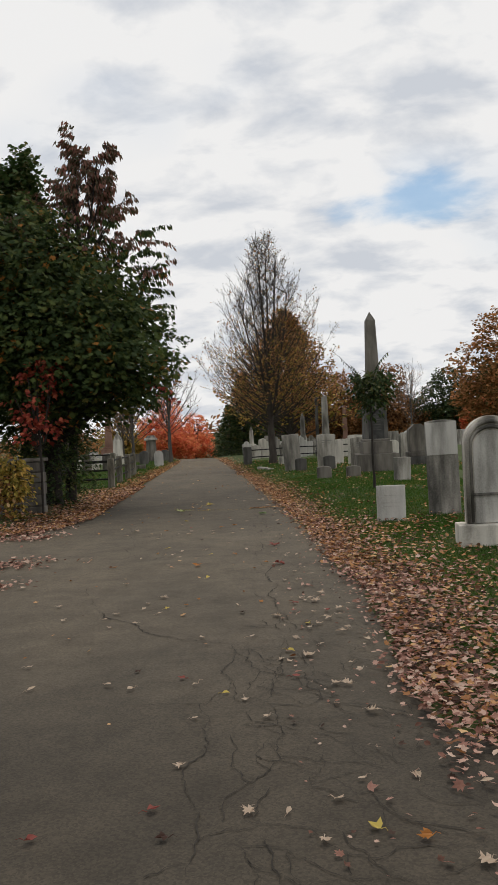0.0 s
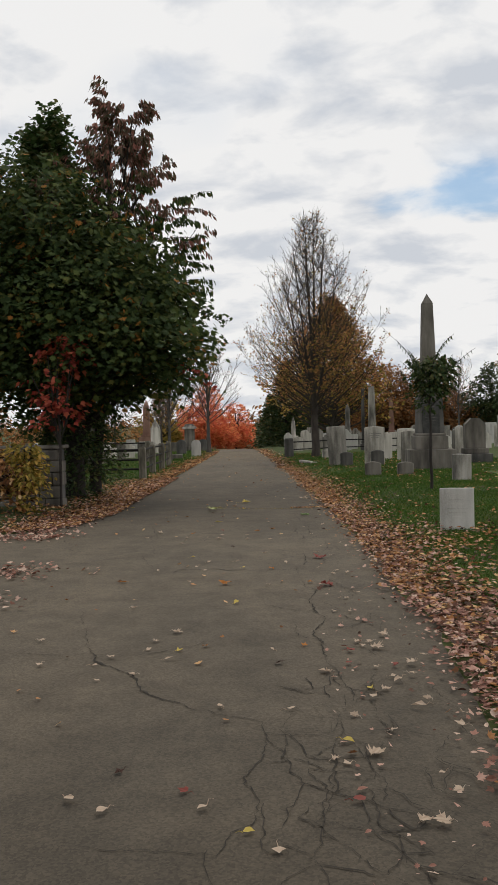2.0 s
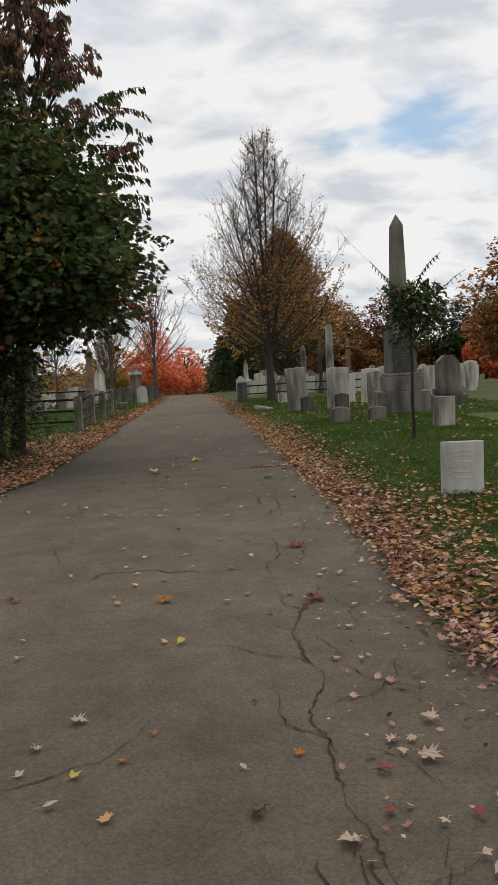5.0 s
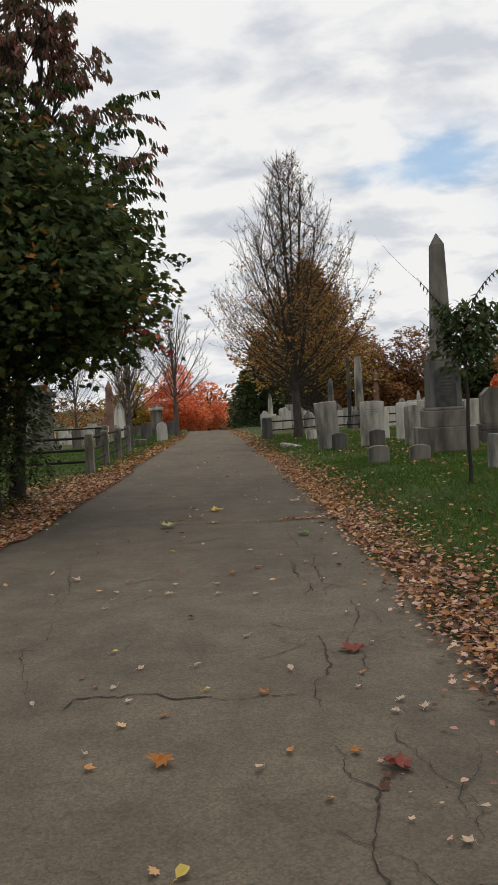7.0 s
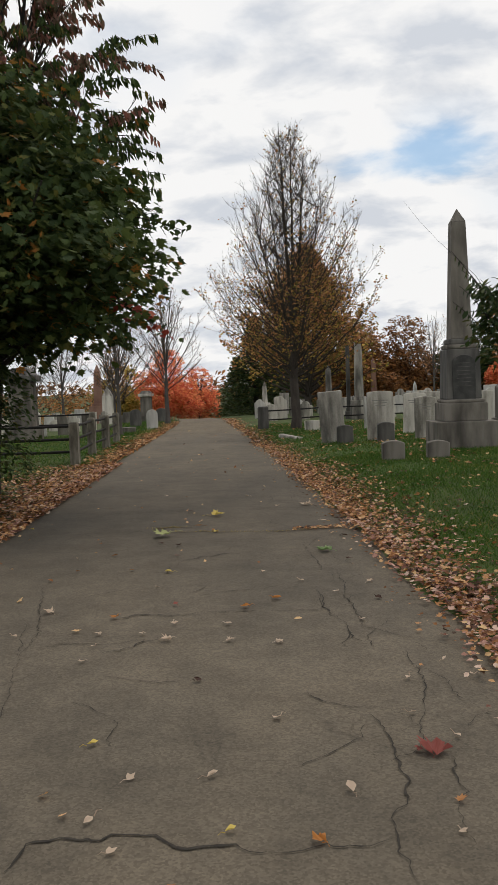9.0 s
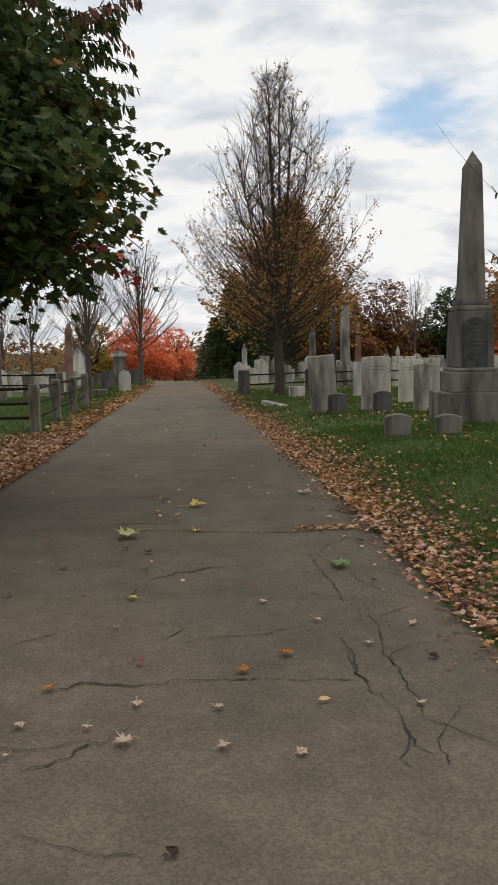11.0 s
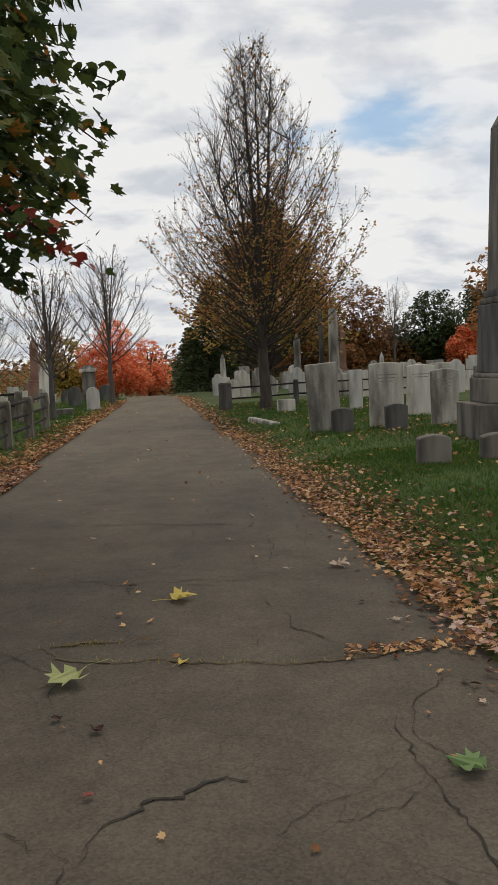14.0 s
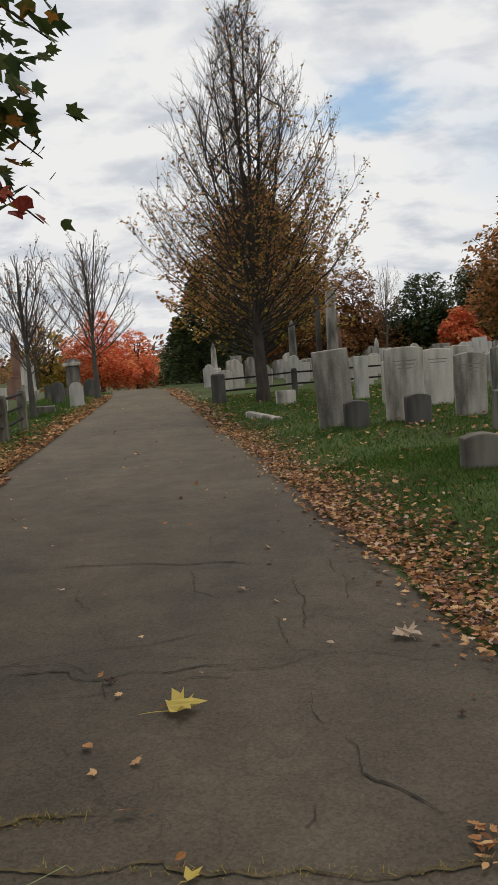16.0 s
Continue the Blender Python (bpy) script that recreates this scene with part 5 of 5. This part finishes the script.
crack([(-1.23, 14.94), (-1.22, 14.77), (-1.23, 14.66), (-1.39, 14.68)], 0.014)
crack([(-0.01, 15.82), (-0.01, 15.53), (0.03, 15.27), (0.05, 14.95), (0.05, 14.77), (0.07, 14.56)], 0.015)
crack([(-2.38, 20.39), (-1.98, 20.42), (-1.55, 20.33), (-1.39, 20.34), (-1.13, 20.22), (-0.73, 20.16), (-0.42, 19.98)], 0.02)
crack([(-1.87, 18.33), (-1.56, 18.29), (-1.48, 18.17), (-1.37, 18.12), (-1.25, 18.2), (-1.05, 18.19), (-0.84, 18.19), (-0.67, 18.19)], 0.018)
crack([(-0.33, 19.66), (-0.3, 19.14), (-0.34, 18.64), (-0.25, 18.48)], 0.013)
crack([(-0.48, 18.87), (-0.46, 18.41), (-0.36, 18.3)], 0.01)
crack([(-0.97, 20.01), (-0.96, 19.52), (-0.79, 19.29)], 0.012)
crack([(-0.35, 17.33), (-0.33, 17.19), (-0.32, 17.08), (-0.28, 16.98), (-0.2, 16.91), (-0.14, 16.78)], 0.015)
crack([(-0.44, 17.83), (-0.42, 17.59), (-0.4, 17.48)], 0.012)
crack([(-1.37, 18.11), (-1.32, 17.91)], 0.012)
crack([(-0.5, 16.91), (-0.56, 16.76)], 0.011)
crack([(-3.6, 31.5), (-2.4, 31.6), (-1.2, 31.2), (-0.6, 31.2)], 0.05)
crack([(-3.4, 26.2), (-2.5, 26.0), (-1.6, 26.3)], 0.03)
crack([(-2.3, 22.9), (-1.5, 22.8), (-0.6, 23.0)], 0.025)
# the crazed patch beside the verge: a net of fine cracks
random.seed(90)
net = Shell()
KNOT = {(i, j): (0.02 + 0.17 * i + random.uniform(-0.07, 0.07) + 0.085 * (j % 2), 2.0 + 0.17 * j + random.uniform(-0.07, 0.07)) for i in range(7) for j in range(28)}
for (i, j), p in KNOT.items():
    for q in ((i + 1, j), (i, j + 1), (i + 1, j - 1)):
        if q in KNOT and random.random() < 0.62 - 0.35 * ease(p[1], 4.6, 6.8):
            crack([p, KNOT[q]], random.choice((0.006, 0.008, 0.011)), rough=0.045, into=net)
# thin wandering cracks further along
for i in range(60):
    x, y = random.uniform(-3.2, 0.7), random.uniform(7, 30)
    a = random.choice((0.0, 1.5, 3.1)) + random.uniform(-0.4, 0.4)
    pts = [(x, y)]
    for k in range(random.randint(4, 9)):
        a += random.uniform(-0.5, 0.5)
        pts.append((pts[-1][0] + 0.14 * math.cos(a), pts[-1][1] + 0.14 * math.sin(a)))
    if all(steps(q, LEFT) + 0.3 < p < steps(q, RIGHT) - 0.15 for p, q in pts):
        crack(pts, 0.009, into=net)
for i in range(26):
    x, y = random.uniform(0.1, 0.75), random.uniform(7, 15.5)
    pts = [(x, y)]
    a = random.uniform(1.1, 2.0)
    for k in range(random.randint(4, 8)):
        a += random.uniform(-0.6, 0.6)
        pts.append((pts[-1][0] + 0.12 * math.cos(a), pts[-1][1] + 0.13 * math.sin(a)))
    crack(pts, 0.009, into=net)
tagged(part("fine_cracks", net, M["crack"], road), kind="stuff")
# the mossy joint across the lane
crack([(-1.75, 16.95), (-1.54, 16.75), (-1.28, 16.67), (-0.88, 16.60), (-0.57, 16.53), (-0.28, 16.49), (-0.07, 16.51), (0.10, 16.56), (0.46, 16.68)], 0.03, "seam_moss", 0.05, "joint")
crack([(-1.66, 16.93), (-1.50, 16.98), (-1.37, 16.97), (-1.24, 16.99)], 0.09, "seam_moss", 0.04, "moss_tuft")

# ---- fallen leaves ----
random.seed(91)


def fallen_leaf_mesh(shape, size, stalk, mat):
    """A curled leaf with its stalk, lying on the ground."""
    sh = Shell()
    sh.leaf(Vector((0, 0, 0.004)), Vector((0, 1, 0)), Vector((0, 0, 1)), size, shape)
    sh.v = [Vector((v.x, v.y, v.z + 0.25 * size * ((v.x / size) ** 2) + random.uniform(0, 0.22) * size)) for v in sh.v]
    sh.v = [v + Vector((random.uniform(-0.06, 0.06) * size, random.uniform(-0.06, 0.06) * size, 0)) for v in sh.v]
    b = Vector((0, shape[0][0][1] * size, 0.006))
    sh.tube([b, b + Vector((0.1 * stalk, -0.5 * stalk, 0.012)), b + Vector((-0.05 * stalk, -stalk, 0.004))], [0.002, 0.0016, 0.0014], 4)
    me = sh.mesh("fallen_leaf")
    me.materials.append(M[mat])
    return me


def scatter(places, mat, label, size=0.085, shapes=(OVATE, SIMPLE_MAPLE, PALM), stalk=0.05):
    meshes = [fallen_leaf_mesh(s, size * 0.8, stalk * 0.7, mat) for s in shapes * 2]
    for x, y in places:
        s = random.uniform(0.75, 1.2)
        m = pose(x, y, 0.007, random.uniform(-10, 10), random.uniform(-10, 10), random.uniform(0, 360)) @ Matrix.Diagonal((s, s, s, 1))
        alone("fallen_leaf", random.choice(meshes), None, label, "leaf", m, "leaves on the lane")


scatter([(-0.65, 19.41), (-1.82, 19.75), (-0.25, 18.34), (0.41, 19.11), (-0.41, 14.52), (-0.11, 14.15), (0.27, 17.05), (0.39, 15.89), (0.65, 15.82), (-1, 13.06), (-1.24, 14.1), (0.13, 13.76), (-0.31, 12.59), (-1.18, 12.84), (-1.47, 12.87), (-0.64, 13.01), (0.42, 14.07), (0.24, 13.01), (-2.15, 15.34), (-1.04, 10.53), (0.44, 11.17), (0.29, 11.44), (0.35, 11.9), (0.6, 12.19), (0.69, 11.93), (-1.45, 12.61), (-1.46, 12.33), (-2.01, 12.87), (-0.61, 10.86), (-0.94, 10.86), (0.28, 10.39), (-0.92, 10.32), (-0.34, 11.42), (-1, 9.68), (0.57, 10.07), (0.47, 10.18), (0.42, 10.03), (-1.43, 10.34), (-0.1, 7.21), (-0.96, 7.23), (-0.95, 7.44), (0.58, 7.38), (0.52, 7.28), (0.57, 6.77), (0.66, 6.59)], "leaf_pale", "small pale dry fallen leaf on the asphalt", 0.062, (MAPLE, OVATE, SIMPLE_MAPLE))
scatter([(0.78, 6.62), (0.9, 7.04), (0.37, 8.34), (0.5, 8.31), (0.68, 8.66), (0.61, 9.07), (0.49, 8.84), (-1.33, 8.55), (-0.96, 6.65), (-0.3, 4.83), (0.02, 4.5), (-0.35, 6.05), (0.05, 6.01), (-1.18, 7.03), (-1.25, 6.85), (-1.62, 6.86), (-1.16, 6.53), (0.31, 5.28), (0.26, 5.34), (0.72, 5.18), (0.76, 5), (0.57, 5.69), (0.8, 6.17), (0.38, 5.91), (0.96, 5.93), (1.04, 5.92), (0.91, 5.77), (-1.8, 7.48), (-1.52, 5.41), (-0.26, 4.21), (0.15, 4.18), (0.57, 3.31), (0.69, 3.66), (0.82, 3.33), (0.23, 3.03), (0.45, 3.12), (0.36, 2.76)], "leaf_pale", "small pale dry fallen leaf on the asphalt", 0.062, (MAPLE, OVATE, SIMPLE_MAPLE))
scatter([(0.18, 18.33), (-1.01, 12.7), (-0.61, 12.65), (-0.07, 10.72), (-1.94, 13.44), (-0.22, 9.46), (-0.83, 7.7), (-0.78, 6.98), (0.25, 6.68), (0.5, 7.38), (0.62, 7.23), (0.69, 7.57), (0.81, 6.87), (0.68, 6.51), (0.59, 6.34), (0.51, 6.18), (-0.87, 4.9), (-0.71, 4.8), (0.45, 5.4), (0.58, 4.74), (0.65, 4.73), (0.74, 6.05), (-1.36, 4.89), (-0.28, 3.55), (0.06, 3.04), (0.74, 4.21), (1.11, 3.22), (0.93, 2.56)], "leaf_pale", "broad pale curled fallen leaf on the asphalt", 0.09, (LOBED, OVATE))
scatter([(-0.92, 16.57), (-1.22, 14.64), (-1.16, 11.19), (-0.52, 10.44), (-3.08, 17.13), (-0.74, 7.2), (0.5, 6.36), (-0.46, 8.71), (-0.1, 4.64), (0.33, 5.55), (0.57, 2.86)], "leaf_yellow", "small yellow fallen leaf on the asphalt", 0.075, (SIMPLE_MAPLE, OVATE))
scatter([(0.41, 18.83), (-1.43, 13.25), (-0.53, 13.42), (-0.31, 13.63), (-0.22, 10.36), (0.19, 9.59), (-0.57, 7.3), (0.12, 7.31), (-1.67, 9.7), (0.75, 2.76)], "leaf_orange", "orange-brown curled fallen leaf on the asphalt", 0.08, (MAPLE,))
scatter([(-0.64, 9.55)], "leaf_orange", "large orange curled fallen leaf on the asphalt", 0.14, (LOBED,))
scatter([(-1.21, 15.3), (0.14, 16.62), (-1.04, 13.55), (0.25, 11.04), (0.64, 7.92), (0.43, 7.14), (0.41, 6.85), (0.7, 6.81), (-0.4, 4.99), (0.34, 4.91), (-0.35, 3.09), (-0.82, 2.87)], "leaf_red", "small dull red fallen leaf on the asphalt", 0.075)
scatter([(0.34, 9.44), (0.31, 11.04)], "leaf_red", "large dark red fallen leaf on the asphalt", 0.16, (LOBED,))
scatter([(-1.33, 18.1), (0.14, 17.44), (-1.25, 15.84), (-1.45, 15.98), (0.44, 17.17), (0.34, 14.95), (0.42, 13.56), (-0.76, 11.96), (-0.04, 6.87), (-0.72, 5.19), (-0.28, 2.84)], "leaf_dark", "dark shrivelled fallen leaf on the asphalt", 0.075, (SIMPLE_MAPLE,))
alone("fallen_leaf", fallen_leaf_mesh(LOBED, 0.20, 0.26, "leaf_lime"), None, "large pale green maple leaf with a long stalk", "leaf", pose(-1.48, 16.40, 0.008, 0, 0, 150), "leaves on the lane")
alone("fallen_leaf", fallen_leaf_mesh(LOBED, 0.16, 0.13, "leaf_yellow"), None, "yellow maple leaf with a long stalk", "leaf", pose(-0.98, 17.72, 0.008, 0, 0, -80), "leaves on the lane")
alone("fallen_leaf", fallen_leaf_mesh(LOBED, 0.14, 0.08, "leaf_green_fallen"), None, "fallen green maple leaf on the asphalt", "leaf", pose(0.16, 15.33, 0.008, 0, 0, 60), "leaves on the lane")
alone("fallen_leaf", fallen_leaf_mesh(LOBED, 0.13, 0.06, "leaf_pale"), None, "tan star-shaped fallen leaf on the asphalt", "leaf", pose(0.13, 18.36, 0.008, 0, 0, 20), "leaves on the lane")
alone("fallen_leaf", fallen_leaf_mesh(LANCE, 0.10, 0.05, "litter_tan"), None, "long pale twig-like leaf beside the mossy joint", "leaf", pose(-1.14, 16.94, 0.008, 0, 0, 80), "leaves on the lane")

# ---- leaf litter along both verges ----
random.seed(92)


def lay(sh, x, y, size, lift=0.0):
    """A leaf lying on the land, curled and tilted."""
    a = random.uniform(0, 2 * math.pi)
    z = max(land(x, y) - 0.012, drop(y) + 0.004 if steps(y, LEFT) < x < steps(y, RIGHT) else -9)
    nrm = Vector((random.gauss(0, 0.45), random.gauss(0, 0.45), 1))
    sh.leaf(Vector((x, y, z + 0.012 + lift)), Vector((math.cos(a), math.sin(a), random.uniform(-0.25, 0.25))), nrm, size * random.uniform(0.65, 1.25), random.choice((MAPLE, OVATE, SIMPLE_MAPLE)))


pink, tan = Shell(), Shell()
y = 1.2
while y < 50:
    r = min(1.06, steps(y, RIGHT)) if y < 4.8 else steps(y, RIGHT)
    r += ragged(y)
    dense = int(3 + 37 * ease(y, 3.0, 4.4)) if y < 9 else 30 if y < 24 else 18 if y < 30 else 5
    wide = 0.5 if y < 9 else 0.32 if y < 24 else 0.26
    wide *= 1 + 0.35 * noise.noise(Vector((y * 0.7, 0, 6)))
    for _ in range(dense):
        off = abs(random.gauss(0, 1)) * wide * 1.2 - (0.07 if random.random() < 0.85 else 0.2)
        size = 0.05 if y < 30 else 0.075
        lay(pink if random.random() < (0.9 if y < 9 else 0.45 if y < 17 else 0.2) else tan, r + off, y + random.uniform(0, 0.05), size, random.uniform(0, 0.02))
    y += 0.045
for _ in range(4300):
    yy = random.uniform(3, 14)
    off = random.expovariate(1 / 1.2)
    lay(pink if random.random() < 0.45 else tan, steps(yy, RIGHT) + off, yy, 0.058, random.uniform(0.01, 0.045))
for _ in range(4600):
    yy = random.uniform(8, 40)
    off = random.uniform(0, 7) ** 1.0
    if noise.noise(Vector((off * 0.9, yy * 0.9, 3))) > 0.0:
        lay(tan, steps(yy, RIGHT) + off, yy, 0.065, random.uniform(0.01, 0.04))
# far side: a thick bank under the maple, thinner along the fence
for _ in range(11000):
    yy = random.uniform(12.6, 25.5)
    off = abs(random.gauss(0, 0.8)) - 0.3
    lay(pink if random.random() < 0.35 else tan, steps(yy, LEFT) - off, yy, 0.065, random.uniform(0, 0.025))
for _ in range(3000):
    yy = random.uniform(25, 48)
    lay(tan, steps(yy, LEFT) - abs(random.gauss(0, 0.45)) + 0.1, yy, 0.10, random.uniform(0, 0.02))
for cx, cy, rx, ry, n in ((-3.75, 13.2, 0.5, 0.35, 260), (-3.3, 10.35, 0.65, 0.4, 330), (-3.1, 8.75, 0.5, 0.3, 240), (-5.4, 11.6, 1.2, 0.9, 700), (-3.95, 14.9, 0.5, 1.3, 1100)):
    for _ in range(n):
        lay(pink if cx < 0 else tan, cx + random.gauss(0, rx * 0.6), cy + random.gauss(0, ry * 0.6), 0.06, random.uniform(0, 0.015))
for _ in range(900):
    yy = random.uniform(1.5, 30)
    lay(pink if yy < 12 else tan, steps(yy, RIGHT) - abs(random.gauss(0, 0.16)), yy, random.uniform(0.02, 0.05))
# leaves caught in the joint near the verge
for _ in range(120):
    k = random.random()
    lay(tan, -0.1 + 0.75 * k, 16.55 + 0.12 * k + random.gauss(0, 0.05), random.uniform(0.03, 0.055))
# crumbs of leaf over the lane
for _ in range(230):
    lay(pink, random.uniform(0.25, 1.15), random.uniform(1.5, 9.5), random.choice((0.02, 0.03, 0.045)))
for _ in range(260):
    yy = random.uniform(4, 40)
    lay(tan, random.uniform(max(-3.6, steps(yy, LEFT)), steps(yy, RIGHT)), yy, random.uniform(0.03, 0.06))
alone("leaf_litter", pink, M["litter_pink"], "drift of pinkish dry fallen leaves along the verges", "leaves", kind="stuff")
alone("leaf_litter", tan, M["litter_tan"], "drift of tan and brown fallen leaves along the verges", "leaves", kind="stuff")

# ---- grass ----
random.seed(93)
sh = Shell()


def blades(count, y0, y1, reach, side, size):
    for _ in range(count):
        yy = random.uniform(y0, y1)
        off = random.uniform(0.02, reach)
        x = (steps(yy, RIGHT) + off) if side > 0 else (steps(yy, LEFT) - off)
        thin = ease(off, 0.05, 0.9 if yy < 12 else 0.6) * 0.9 + 0.1
        if random.random() > thin:
            continue
        a = random.uniform(0, 2 * math.pi)
        sh.leaf(Vector((x, yy, land(x, yy) - 0.028)), Vector((random.gauss(0, 0.8), random.gauss(0, 0.8), 1)), Vector((math.cos(a), math.sin(a), 0.2)), size * random.uniform(0.6, 1.3), BLADE)


blades(90000, 3.5, 13, 3.2, 1, 0.055)
blades(130000, 12, 24, 4.5, 1, 0.058)
blades(70000, 23, 40, 7, 1, 0.08)
blades(30000, 22, 40, 5, -1, 0.09)
blades(6000, 38, 52, 3, -1, 0.14)
alone("grass", sh, M["grass"], "short green lawn grass with yellowed blades", "grass", kind="stuff")

# tufts in the joint of the lane
tuft = Shell()
SEAM = [(-1.75, 16.95), (-1.54, 16.75), (-1.28, 16.67), (-0.88, 16.60), (-0.57, 16.53), (-0.28, 16.49), (-0.07, 16.51), (0.10, 16.56), (0.46, 16.68)]
for _ in range(420):
    if random.random() < 0.45:
        x, y = random.gauss(-1.46, 0.10), random.gauss(16.965, 0.022)
    else:
        x = random.uniform(-1.4, 0.45)
        y = steps(x, SEAM) + random.gauss(0, 0.014)
    tuft.leaf(Vector((x, y, 0.004)), Vector((random.gauss(0, 1), random.gauss(0, 1), 0.5)), Vector((0, 0.2, 1)), random.uniform(0.012, 0.034), BLADE)
alone("moss_tufts", tuft, M["crown_gold"], "yellow-green moss and grass in the joint of the asphalt", "moss", kind="stuff")
